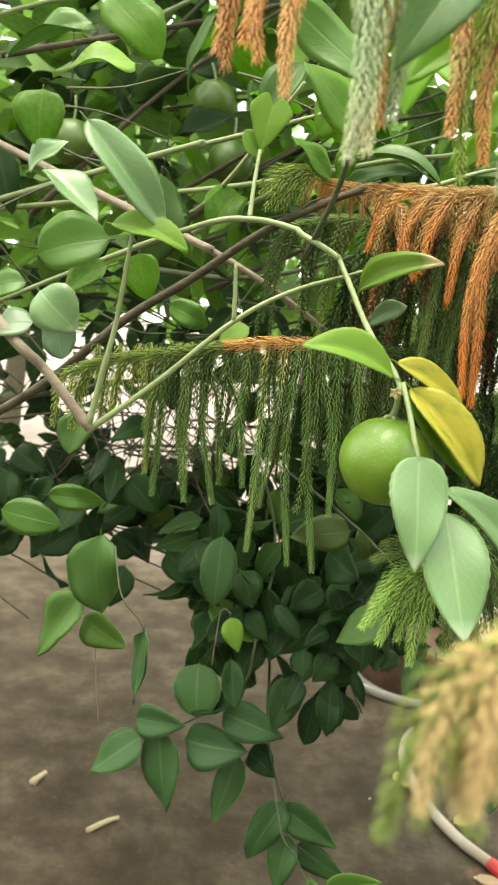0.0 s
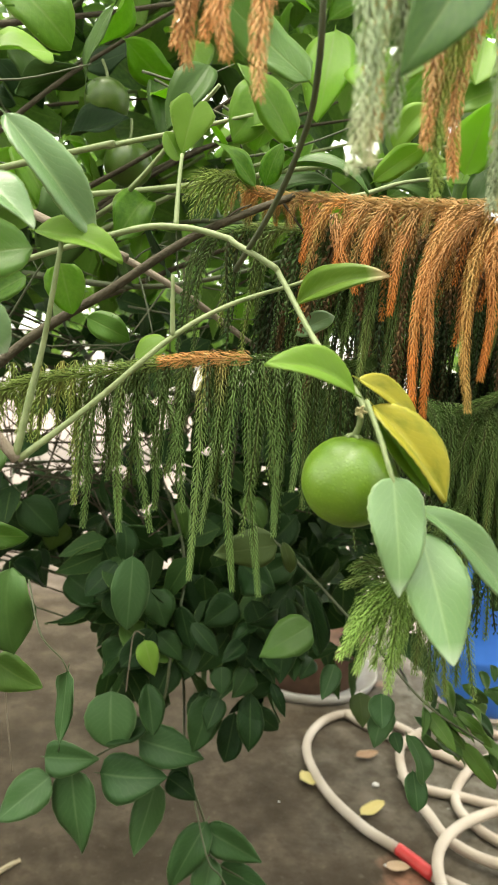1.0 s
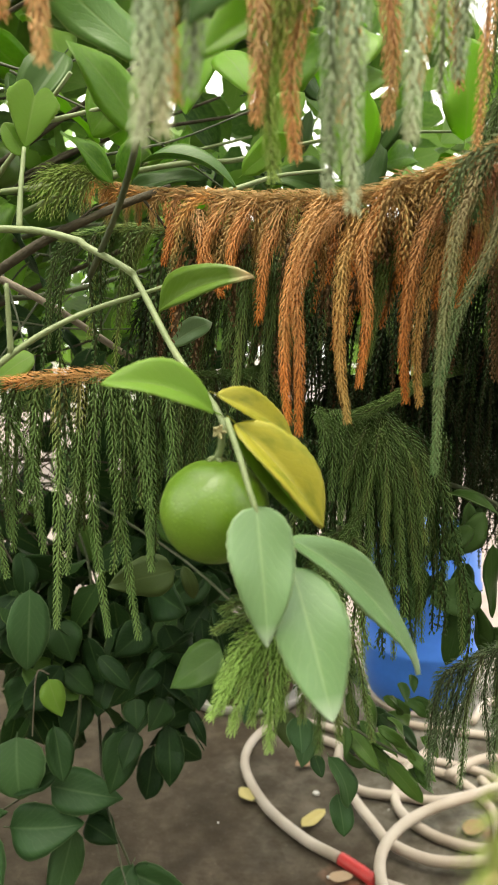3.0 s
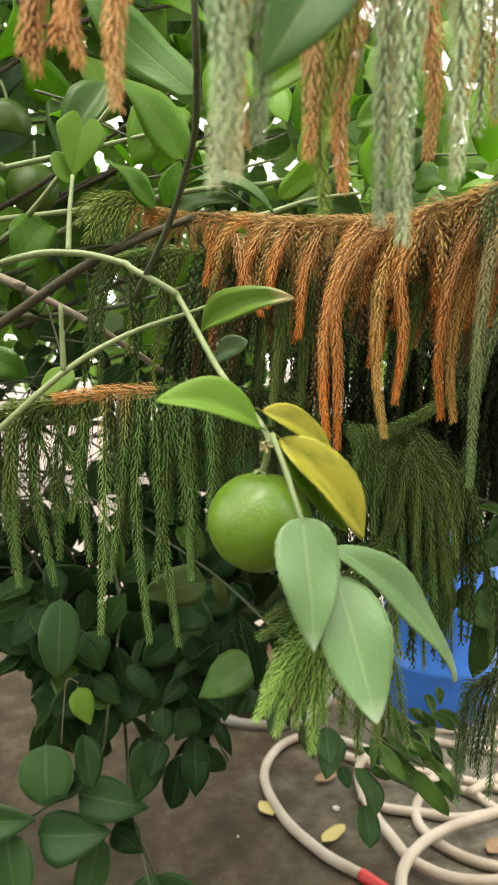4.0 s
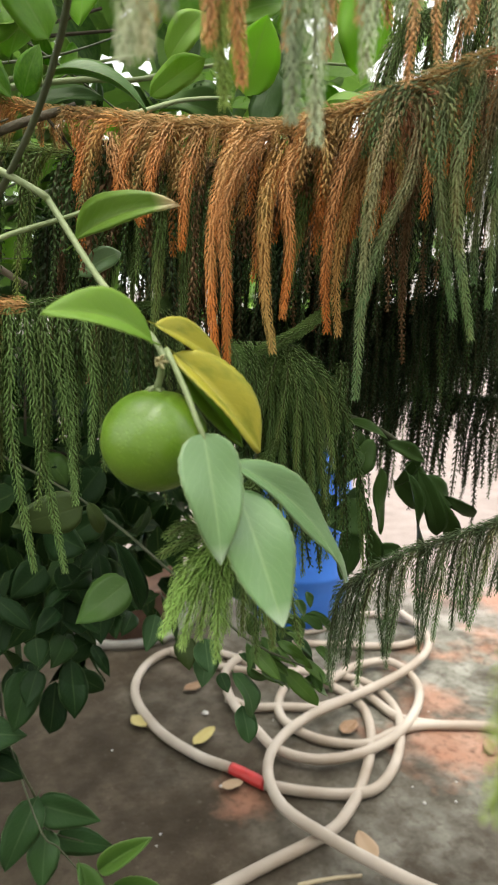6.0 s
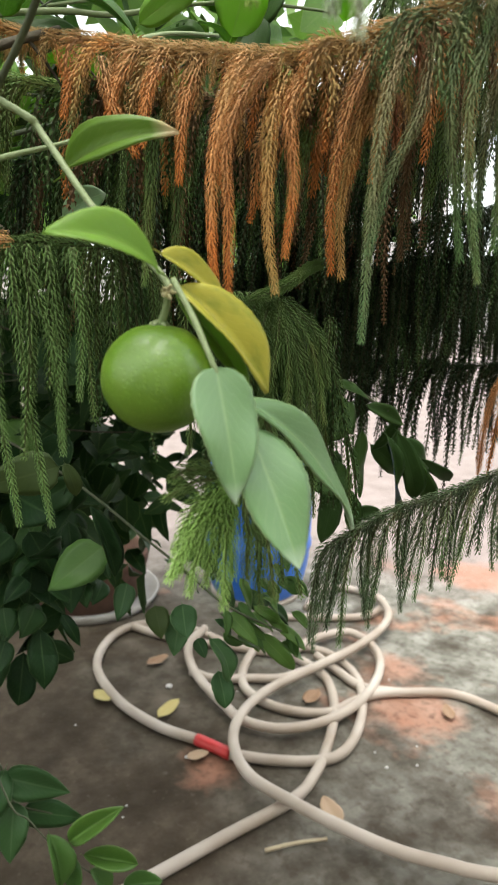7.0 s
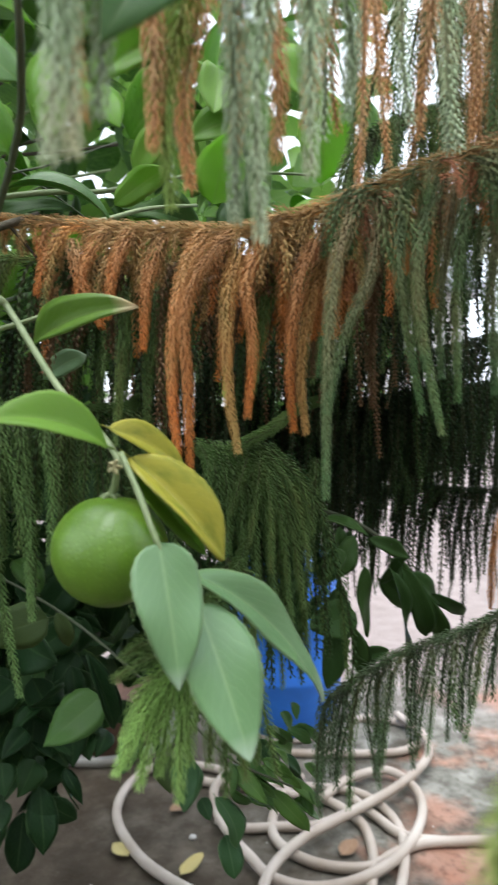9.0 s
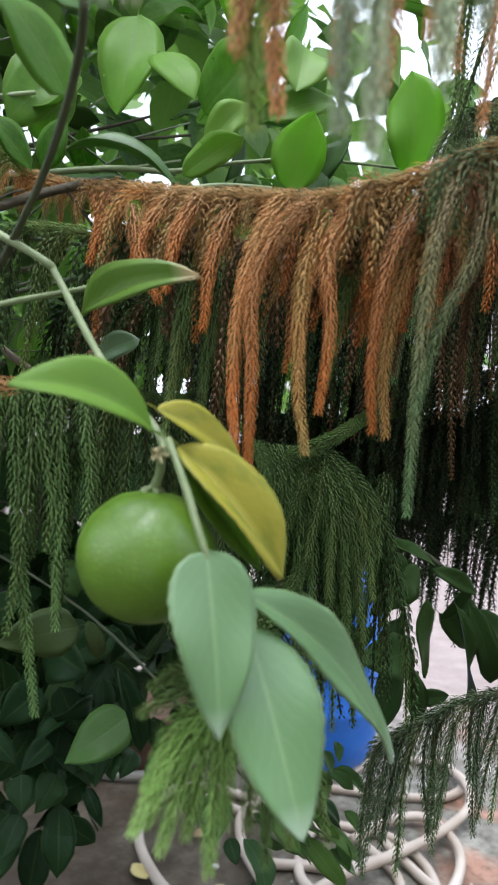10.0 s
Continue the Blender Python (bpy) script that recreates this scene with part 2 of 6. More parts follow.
WALL = speckled("painted_wall", (0.6, 0.57, 0.53), (0.7, 0.68, 0.64), 1.5, 0.85, 0.3)
ROOF = speckled("roof_sheet", (0.42, 0.43, 0.44), (0.5, 0.5, 0.5), 3.0, 0.6, 0.2)
GLASS_DARK = speckled("dark_window", (0.05, 0.06, 0.07), (0.07, 0.08, 0.09), 2.0, 0.15, 0.0)


def ground_material():
    m, n, l, p = material("worn_concrete")
    c = n.new("ShaderNodeTexCoord")
    sep = n.new("ShaderNodeSeparateXYZ")
    l.new(c.outputs["Object"], sep.inputs["Vector"])
    big = noise_node(n, l, 1.7, 6.0)
    mid = ramp(n, l, noise_node(n, l, 9.0, 6.0), 0.35, 0.68)
    fine = noise_node(n, l, 130.0, 4.0)
    col = mixer(n, l, mid, (0.13, 0.126, 0.102), (0.33, 0.324, 0.28))
    # Brown soil at low x, darkened further: tree shade put into its colour.
    soil = ramp(n, l, math_node(n, l, "ADD", math_node(n, l, "MULTIPLY", sep.outputs["X"], -0.9), big), -0.6, 0.05)
    col = mixer(n, l, math_node(n, l, "MULTIPLY", soil, 0.85), col, mixer(n, l, mid, (0.027, 0.0155, 0.0068), (0.064, 0.0385, 0.0175)))
    red = ramp(n, l, noise_node(n, l, 3.3, 5.0), 0.56, 0.66)
    col = mixer(n, l, math_node(n, l, "MULTIPLY", math_node(n, l, "SUBTRACT", red, soil), 0.6), col, (0.46, 0.2, 0.12))
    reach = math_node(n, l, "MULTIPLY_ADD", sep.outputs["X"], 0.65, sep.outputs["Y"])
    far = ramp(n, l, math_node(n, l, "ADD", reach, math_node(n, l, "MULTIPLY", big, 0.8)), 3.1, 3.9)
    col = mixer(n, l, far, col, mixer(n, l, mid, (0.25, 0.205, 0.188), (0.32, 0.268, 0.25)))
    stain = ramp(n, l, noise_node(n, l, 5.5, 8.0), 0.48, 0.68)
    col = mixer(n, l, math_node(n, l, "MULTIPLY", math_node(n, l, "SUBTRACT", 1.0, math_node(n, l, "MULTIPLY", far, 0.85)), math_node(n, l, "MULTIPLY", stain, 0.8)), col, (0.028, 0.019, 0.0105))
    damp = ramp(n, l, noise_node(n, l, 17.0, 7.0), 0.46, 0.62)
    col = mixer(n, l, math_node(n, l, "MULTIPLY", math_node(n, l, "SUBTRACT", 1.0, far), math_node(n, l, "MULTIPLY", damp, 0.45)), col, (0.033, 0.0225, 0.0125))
    ragged = math_node(n, l, "MULTIPLY", noise_node(n, l, 11.0, 6.0), 0.22)
    for cx, cy, reach_out in ((1.15, 1.3, 0.2), (0.62, 1.31, 0.14), (1.24, 1.47, 0.17), (1.95, 1.85, 0.24)):
        gap = n.new("ShaderNodeVectorMath")
        gap.operation = "DISTANCE"
        l.new(c.outputs["Object"], gap.inputs[0])
        gap.inputs[1].default_value = (cx, cy, 0.0)
        worn = math_node(n, l, "SUBTRACT", 1.0, ramp(n, l, math_node(n, l, "ADD", gap.outputs["Value"], ragged), reach_out - 0.03, reach_out + 0.05))
        col = mixer(n, l, math_node(n, l, "MULTIPLY", worn, 0.6), col, (0.42, 0.19, 0.12))
    grit = ramp(n, l, noise_node(n, l, 48.0, 6.0), 0.5, 0.72)
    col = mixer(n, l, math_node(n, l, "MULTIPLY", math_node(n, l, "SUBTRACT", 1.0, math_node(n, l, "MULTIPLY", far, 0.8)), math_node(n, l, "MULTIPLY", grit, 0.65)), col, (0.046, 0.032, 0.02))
    pale = ramp(n, l, noise_node(n, l, 75.0, 5.0), 0.6, 0.72)
    col = mixer(n, l, math_node(n, l, "MULTIPLY", pale, 0.12), col, (0.33, 0.28, 0.22))
    col = mixer(n, l, math_node(n, l, "MULTIPLY", fine, 0.15), col, (0.08, 0.063, 0.045))
    l.new(col, p.inputs["Base Color"])
    p.inputs["Roughness"].default_value = 0.8
    p.inputs["Specular IOR Level"].default_value = 0.12
    bump_to(n, l, p, math_node(n, l, "ADD", math_node(n, l, "MULTIPLY", fine, 0.4), noise_node(n, l, 25.0, 8.0)), 0.8, 0.004)
    return m


GROUND = ground_material()


# ---- building blocks ----
def adopt(ob, parent):
    """Makes ob a part of parent and leaves it where it is."""
    if parent:
        ob.parent = parent
        if parent.type == "EMPTY":
            ob.matrix_parent_inverse = Matrix.Translation(-parent.location)


def obj(name, bm, mat, parent=None, label="", smooth=True):
    me = bpy.data.meshes.new(name)
    bm.to_mesh(me)
    bm.free()
    me.materials.append(mat)
    if smooth:
        me.polygons.foreach_set("use_smooth", [True] * len(me.polygons))
    ob = new(name, me)
    adopt(ob, parent)
    if label:
        ob["label"] = label
    return ob


part = obj


def linked(name, me, m, parent=None, label=""):
    ob = new(name, me)
    ob.matrix_basis = m
    adopt(ob, parent)
    if label:
        ob["label"] = label
    return ob


def spline(pts, per=6):
    """A smooth line through the points."""
    pts = [Vector(p) for p in pts]
    q = [pts[0] * 2 - pts[1], *pts, pts[-1] * 2 - pts[-2]]
    out = []
    for a, b, c, d in zip(q, q[1:], q[2:], q[3:]):
        for k in range(per):
            t = k / per
            out.append(0.5 * (2 * b + (c - a) * t + (2 * a - 5 * b + 4 * c - d) * t * t + (3 * b - a - 3 * c + d) * t ** 3))
    return out + [pts[-1]]


def tube_into(bm, path, r0, r1, segs=7, rough=0.0, seed=0):
    g = random.Random(seed)
    rings, side = [], None
    for i, p in enumerate(path):
        d = (path[min(i + 1, len(path) - 1)] - path[max(i - 1, 0)]).normalized()
        side = (side - d * side.dot(d)) if side else d.orthogonal()
        side.normalize()
        other = d.cross(side)
        r = r0 + (r1 - r0) * i / max(1, len(path) - 1)
        r *= 1 + rough * g.uniform(-1, 1)
        rings.append([bm.verts.new(p + r * (math.cos(a) * side + math.sin(a) * other)) for a in (2 * math.pi * k / segs for k in range(segs))])
    for a, b in zip(rings, rings[1:]):
        for k in range(segs):
            bm.faces.new((a[k], a[(k + 1) % segs], b[(k + 1) % segs], b[k]))
    bm.faces.new(rings[0][::-1])
    bm.faces.new(rings[-1])


def tube(name, pts, r0, r1, mat, parent=None, segs=8, label="", per=6, rough=0.06):
    bm = bmesh.new()
    tube_into(bm, spline(pts, per), r0, r1, segs, rough, len(pts))
    return obj(name, bm, mat, parent, label)


SHAPES = {"pointed": (0.66, 0.98), "citrus": (0.62, 0.78), "round": (0.5, 0.62), "broad": (0.42, 0.72), "lance": (0.5, 0.8), "oval": (0.62, 1.05), "ovate": (0.5, 1.02)}


def outline(kind, v):
    """The leaf's width at the share v of its length, 1 at the widest."""
    if kind == "heart":
        return min(1.0, 1.05 * max(v, 0.0) ** 0.75) * (1 - 0.16 * v ** 8)
    p, q = SHAPES[kind]
    top = (p / (p + q)) ** p * (q / (p + q)) ** q
    w = max(v, 0.0) ** p * max(1 - v, 0.0) ** q / top
    return 0.02 + 0.98 * w


def leaf_into(bm, m, kind="citrus", fold=0.12, arch=0.15, wave=0.02, nu=6, nv=12, seed=0, solid=True, twist=0.0, curve=0.0):
    """One leaf of unit length and half-width 0.5 along +y under the pose m: bent, folded, wavy at the rim, with a short stalk."""
    g = random.Random(seed)
    ph, uvl = g.uniform(0, 6.3), bm.loops.layers.uv.verify()
    layers = []
    for s in ((0.0, -0.006) if solid else (0.0,)):
        grid = []
        for j in range(nv + 1):
            v = j / nv
            w = 0.5 * outline(kind, v)
            row = []
            for i in range(nu + 1):
                u = 2 * i / nu - 1
                x = u * w
                z = fold * abs(x) * 0.9 + arch * v * (1 - v) - 0.10 * fold * abs(u) ** 3
                z += wave * abs(u) * math.sin(9 * v + ph + (1.6 if u > 0 else 0)) + twist * x * v + s
                xx = x * (1 + (0.02 * math.sin((67 if nv > 20 else 31) * v + ph) if abs(u) > 0.99 else 0)) + 4 * curve * v * (1 - v)
                yy = 0.82 * (v + (0.24 - 0.05 * u) * v ** 4 * math.sin(math.pi * abs(u) ** 0.8)) if kind == 'heart' else v
                row.append(bm.verts.new(m @ Vector((xx, yy, z))))
            grid.append(row)
        layers.append(grid)
    uv_of = {}
    for grid in layers:
        for j in range(nv + 1):
            for i in range(nu + 1):
                uv_of[grid[j][i]] = (i / nu, j / nv)

    def face(vs):
        f = bm.faces.new(vs)
        for lp in f.loops:
            lp[uvl].uv = uv_of[lp.vert]

    for k, grid in enumerate(layers):
        for j in range(nv):
            for i in range(nu):
                q = (grid[j][i], grid[j][i + 1], grid[j + 1][i + 1], grid[j + 1][i])
                face(q if k == 0 else q[::-1])
    if solid:
        a, b = layers
        for j in range(nv):
            face((a[j][0], a[j + 1][0], b[j + 1][0], b[j][0]))
            face((a[j + 1][nu], a[j][nu], b[j][nu], b[j + 1][nu]))
        st = [Vector((0, t * 0.09 - 0.085, -0.02 + 0.02 * t)) for t in (0, 0.5, 1)]
        rings = []
        for p in st:
            rings.append([bm.verts.new(m @ (p + Vector((0.011 * math.cos(c), 0, 0.011 * math.sin(c))))) for c in (0, 2.1, 4.2)])
        for ra, rb in zip(rings, rings[1:]):
            for q in range(3):
                f = bm.faces.new((ra[q], ra[(q + 1) % 3], rb[(q + 1) % 3], rb[q]))
                for lp in f.loops:
                    lp[uvl].uv = (0.5, 0.02)


LEAF_MESHES = {}


def leaf_mesh(kind, mat, variant):
    key = (kind, mat.name, variant)
    if key not in LEAF_MESHES:
        g = random.Random(variant * 13 + 5)
        bm = bmesh.new()
        leaf_into(bm, Matrix(), kind, g.uniform(0.0, 0.5), g.uniform(-0.15, 0.6), g.uniform(0.015, 0.06), 6, 14, variant, True, g.uniform(-0.55, 0.55))
        me = bpy.data.meshes.new("leaf")
        bm.to_mesh(me)
        bm.free()
        me.materials.append(mat)
        me.polygons.foreach_set("use_smooth", [True] * len(me.polygons))
        LEAF_MESHES[key] = me
    return LEAF_MESHES[key]


def leaf_pose(base, tip, width, facing):
    base, tip = Vector(base), Vector(tip)
    y = tip - base
    length = y.length
    y.normalize()
    z = Vector(facing)
    z = (z - y * z.dot(y)).normalized()
    x = y.cross(z)
    return Matrix.Translation(base) @ Matrix((x, y, z)).transposed().to_4x4() @ Matrix.Diagonal((width, length, length, 1))


TO_EYE = Vector((-0.1, -1.0, 0.25))


def leaf(parent, base, tip, width, mat=None, kind="citrus", variant=0, facing=TO_EYE, label="", name="leaf"):
    return linked(name, leaf_mesh(kind, mat or CITRUS, variant), leaf_pose(base, tip, width, facing), parent, label)


def bent_leaf(parent, base, tip, width, mat, facing=TO_EYE, kind="citrus", fold=0.15, arch=0.3, wave=0.01, twist=0.0, seed=0, label="", curve=0.0):
    """A leaf with a bend of its own, for those close to the eye."""
    bm = bmesh.new()
    leaf_into(bm, Matrix(), kind, fold, arch, wave, 12, 44, seed, True, twist, curve)
    ob = obj("leaf", bm, mat, parent, label)
    ob.matrix_basis = leaf_pose(base, tip, width, facing)
    return ob


def needles_along(bm, pts, needle, thick, open_, g, r=0.0015, sides=5, tone=(0.0, 1.0), taper=0.75, lift=0.0):
    """A thin stem through the points, each of its corners bearing one curved needle that leans towards the tip."""
    uvl = bm.loops.layers.uv.verify()
    n = len(pts) - 1
    rings, side = [], None
    for i, p in enumerate(pts):
        d = (pts[min(i + 1, n)] - pts[max(i - 1, 0)]).normalized()
        side = (side - d * side.dot(d)) if side else d.orthogonal()
        side.normalize()
        other = d.cross(side)
        rr = r * (1 - 0.5 * i / n)
        rings.append([(bm.verts.new(p + rr * o), o, d) for o in (math.cos(t) * side + math.sin(t) * other for t in (2 * math.pi * (k + 0.5 * (i % 2)) / sides for k in range(sides)))])

    def paint(f, t, wood=0.0):
        for lp in f.loops:
            lp[uvl].uv = (min(1.0, max(0.0, t)), wood)

    for i, (a, b) in enumerate(zip(rings, rings[1:])):
        for k, j in ((0, sides // 2), (sides // 4, (3 * sides) // 4)):
            if k != j:
                paint(bm.faces.new((a[k][0], a[j][0], b[j][0], b[k][0])), tone[0] + (tone[1] - tone[0]) * i / n, 1.0)
    for i, ring in enumerate(rings):
        s = i / n
        for v0, out, d in ring:
            size = needle * g.uniform(0.82, 1.12) * (1 - 0.6 * max(0.0, (s - taper) / (1.001 - taper)))
            lean = open_ * g.uniform(0.82, 1.14)
            o = (out + d.cross(out) * g.uniform(-0.22, 0.22) + UP * lift * g.uniform(0, 1)).normalized()
            c0 = v0.co
            c1 = c0 + (d * math.cos(lean) + o * math.sin(lean)) * size * 0.55
            c2 = c1 + (d * math.cos(lean * 0.2) + o * math.sin(lean * 0.2)) * size * 0.45
            w = d.cross(o).normalized() * thick
            a, b, e = bm.verts.new(c1 + w), bm.verts.new(c1 - w), bm.verts.new(c2)
            t = tone[0] + (tone[1] - tone[0]) * s + g.uniform(-0.1, 0.1)
            paint(bm.faces.new((v0, a, b)), t)
            paint(bm.faces.new((a, e, b)), t)


def evenly(pts, gap):
    """A smooth line through the points, cut into equal steps."""
    line = spline(pts, 40)
    even, left = [line[0]], gap
    for a, b in zip(line, line[1:]):
        d = (b - a).length
        while left <= d:
            even.append(a.lerp(b, left / d))
            left += gap
        left -= d
    return even


def finish(name, bm, mat):
    me = bpy.data.meshes.new(name)
    bm.to_mesh(me)
    bm.free()
    me.materials.append(mat)
    return me


def drape(parent, pts, mat, needle=0.0092, open_=0.72, gap=0.0017, sides=7, taper=0.15, thick=0.00042, name="spray", tone=(0.0, 1.0)):
    """One spray with a bend of its own through the points, thick at its root and thin at its end."""
    bm = bmesh.new()
    line = evenly(pts, gap)
    needles_along(bm, line, needle, thick, open_, random.Random(len(line) * 7 + int(abs(pts[0][0]) * 9999)), sides=sides, taper=taper, tone=tone)
    ob = new(name, finish(name, bm, mat))
    adopt(ob, parent)
    return ob


def spray_mesh(name, mat, seed, length=0.1, reach=0.16, fat=1.0):
    """A hanging spray: a thin stem that leaves its branch sideways (+x), droops and sways, set all round with needles."""
    g = random.Random(seed)
    shaded = mat in (NEEDLE_DEEP_SHADE, NEEDLE_SHADE, NEEDLE_BROWN)
    n = max(12, int(length * (300 if shaded else 500)))
    ph, sway, hook = g.uniform(0, 6.3), g.uniform(0.01, 0.045), g.uniform(-0.5, 0.9)
    flat = []
    for i in range(n + 1):
        t = i / n
        x = length * (reach * (1 - math.exp(-4.0 * t)) + sway * math.sin(3.3 * t + ph) * t + 0.1 * hook * max(0, t - 0.72) ** 2 * 6)
        y = length * (sway * math.cos(4.1 * t + ph * 1.7) * t)
        flat.append(Vector((x, y, 0)))
    z, pts = 0.0, [flat[0]]
    for i, (a, b) in enumerate(zip(flat, flat[1:])):
        h = min((b - a).length, 0.98 * length / n)
        z -= math.sqrt((length / n) ** 2 - h * h)
        pts.append(Vector((b.x, b.y, z)))
    bm = bmesh.new()
    needles_along(bm, pts, 0.0086 * fat, (0.0009 if shaded else 0.00047) * fat ** 0.5, 0.92, g, taper=0.35, sides=4 if shaded else 6)
    return finish(name, bm, mat)


SPRAYS = {}


def sprays(mat, length=0.1, fat=1.0, count=7, reach=0.16):
    key = (mat.name, length, fat, reach)
    if key not in SPRAYS:
        SPRAYS[key] = [spray_mesh("spray", mat, 17 * k + len(SPRAYS) * 101, length, reach, fat) for k in range(count)]
    return SPRAYS[key]


def hang(parent, p, mat, length, yaw, tilt=0.0, fat=1.0, reach=0.16):
    """Hang one spray of that length at p, leaving its branch in the direction yaw (degrees)."""
    base = min((0.035, 0.06, 0.1, 0.15, 0.19), key=lambda v: abs(math.log(v / length)))
    me = rng.choice(sprays(mat, base, fat, 6, reach))
    return linked("spray", me, pose(*p, tilt * rng.uniform(-1, 1), tilt * rng.uniform(-1, 1), yaw) @ Matrix.Scale(length / base, 4), parent)


def frond(parent, root, end, mat, needle=0.011, rise=0.008, name="spray"):
    """One arched spray from root to end with wide open needles."""
    a, b = Vector(root), Vector(end)
    line = spline([a, a.lerp(b, 0.45) + Vector((0, -0.002, rise)), b], 1 + int((b - a).length * 300))
    bm = bmesh.new()
    needles_along(bm, line, needle, 0.00042, 0.9, random.Random(int(abs(b.x + b.z) * 9999)), taper=0.7)
    ob = new(name, finish(name, bm, mat))
    adopt(ob, parent)
    return ob


def clad_branch(tree, pts, mat, label="", needle=0.0085, r=0.0016, gap=0.0011):
    """A branch grown over with needles."""
    even = evenly(pts, gap)
    bm = bmesh.new()
    needles_along(bm, even, needle, 0.00042, 0.85, random.Random(len(even)), r, 7, (0.1, 0.6), 0.95, 0.5)
    ob = new("branch", finish("branch", bm, mat))
    adopt(ob, tree)
    if label:
        ob["label"] = label
    return ob


def comb_branch(tree, pts, mat, step, chooser, sides=(-55, 55), spread=30, label="", bare=None, fat=1.0, reach=0.24):
    """A branch with its hanging sprays on both sides. chooser(t) gives the material and the length of a spray at the share t of the branch."""
    line = spline(pts, 12)
    br = tube("branch", pts, bare, bare * 0.4, mat, tree, 6, label) if bare else clad_branch(tree, pts, mat, label)
    total, k = 0.0, 0
    n = len(line) - 1
    for i, (a, b) in enumerate(zip(line, line[1:])):
        total += (b - a).length
        while total > step:
            total -= step
            own, length = chooser(i / n)
            if own is None:
                continue
            along = math.degrees(math.atan2((b - a).y, (b - a).x))
            yaw = along + sides[k % len(sides)] + rng.uniform(-spread, spread)
            k += 1
            p = b + Vector((rng.uniform(-0.002, 0.002), rng.uniform(-0.002, 0.002), 0))
            hang(br, p, own, length * rng.uniform(0.78, 1.15), yaw, 5, fat, reach)
    return br


def empty(name, place=(0, 0, 0)):
    e = new(name)
    e.location = place
    return e


# ---- ground ----
bm = bmesh.new()
xs = [-400, -60, -12, -4] + [-3 + 0.25 * k for k in range(33)] + [6, 14, 60, 400]
ys = [-400, -60, -8, -2] + [-1 + 0.25 * k for k in range(33)] + [8, 14, 60, 400]
grid = [[bm.verts.new((x, y, 0.0)) for x in xs] for y in ys]
for ra, rb in zip(grid, grid[1:]):
    for k in range(len(xs) - 1):
        bm.faces.new((ra[k], ra[k + 1], rb[k + 1], rb[k]))
tagged(obj("ground", bm, GROUND), "worn grey concrete yard with brown soil, painted tree shade and reddish patches", "ground", kind="structure")


# ---- the hose ----
hose = tagged(empty("garden_hose", (0.9, 1.45, 0)), "cream rubber garden hose lying in loose coils on the concrete", "hose")
HR = 0.0115


def hose_run(pts, lift, label=""):
    return tube("tube", [(x, y, HR + 0.001 + lift) for x, y in pts], HR, HR, HOSE, hose, 12, label, 8, 0.0)


hose_run([(0.2, 1.06), (0.38, 1.09), (0.56, 1.122), (0.712, 1.148), (0.79, 1.187), (0.873, 1.258), (0.96, 1.357), (1.013, 1.452), (1.025, 1.52), (1.0, 1.62), (0.92, 1.69), (0.83, 1.775)], 0.0)
hose_run([(1.15, 0.67), (0.921, 0.828), (0.858, 0.884), (0.799, 0.945), (0.743, 1.033), (0.696, 1.123), (0.658, 1.224), (0.678, 1.332), (0.744, 1.414), (0.851, 1.473), (1.009, 1.512), (1.192, 1.562), (1.348, 1.644), (1.42, 1.75), (1.44, 1.9)], 0.024)
hose_run([(0.619, 1.4), (0.562, 1.477), (0.511, 1.61), (0.506, 1.78), (0.58, 1.913), (0.687, 1.96), (0.8, 1.885), (0.868, 1.759)], 0.0)
hose_run([(0.667, 1.322), (0.737, 1.269), (0.823, 1.226), (0.896, 1.227), (0.989, 1.295), (1.078, 1.409), (1.11, 1.513), (1.083, 1.623), (0.939, 1.722), (0.822, 1.772), (0.73, 1.86), (0.66, 1.955)], 0.0)
hose_run([(0.84, 1.84), (0.76, 1.77), (0.723, 1.662), (0.718, 1.562), (0.725, 1.48), (0.738, 1.401), (0.804, 1.337), (0.915, 1.321), (1.035, 1.353), (1.158, 1.439), (1.223, 1.538), (1.217, 1.649), (1.106, 1.66), (0.983, 1.61)], 0.012)
hose_run([(0.72, 1.66), (0.76, 1.602), (0.841, 1.569), (0.922, 1.536), (1.033, 1.547)], 0.0)
hose_run([(1.0, 1.74), (0.924, 1.693), (0.841, 1.602), (0.812, 1.514), (0.852, 1.418), (0.942, 1.36), (1.03, 1.372), (1.1, 1.375), (1.16, 1.358)], 0.0)
hose_run([(1.45, 0.9), (1.366, 1.055), (1.328, 1.196), (1.276, 1.298), (1.149, 1.363), (1.086, 1.419), (1.073, 1.499), (1.066, 1.597)], 0.0)
hose_run([(0.993, 1.898), (1.099, 1.836), (1.327, 1.739), (1.46, 1.8), (1.44, 1.9), (1.33, 1.97), (1.2, 1.86)], 0.0)
tube("tape", [(0.622, 1.397, HR + 0.001), (0.645, 1.36, HR + 0.001), (0.667, 1.321, HR + 0.001)], HR + 0.0015, HR + 0.0015, TAPE, hose, 12, "red tape binding on the hose joint", 6, 0.01)

# ---- the blue drum ----
drum = tagged(empty("plastic_drum", (1.13, 2.07, 0)), "blue plastic drum standing on the concrete behind the plants", "drum")


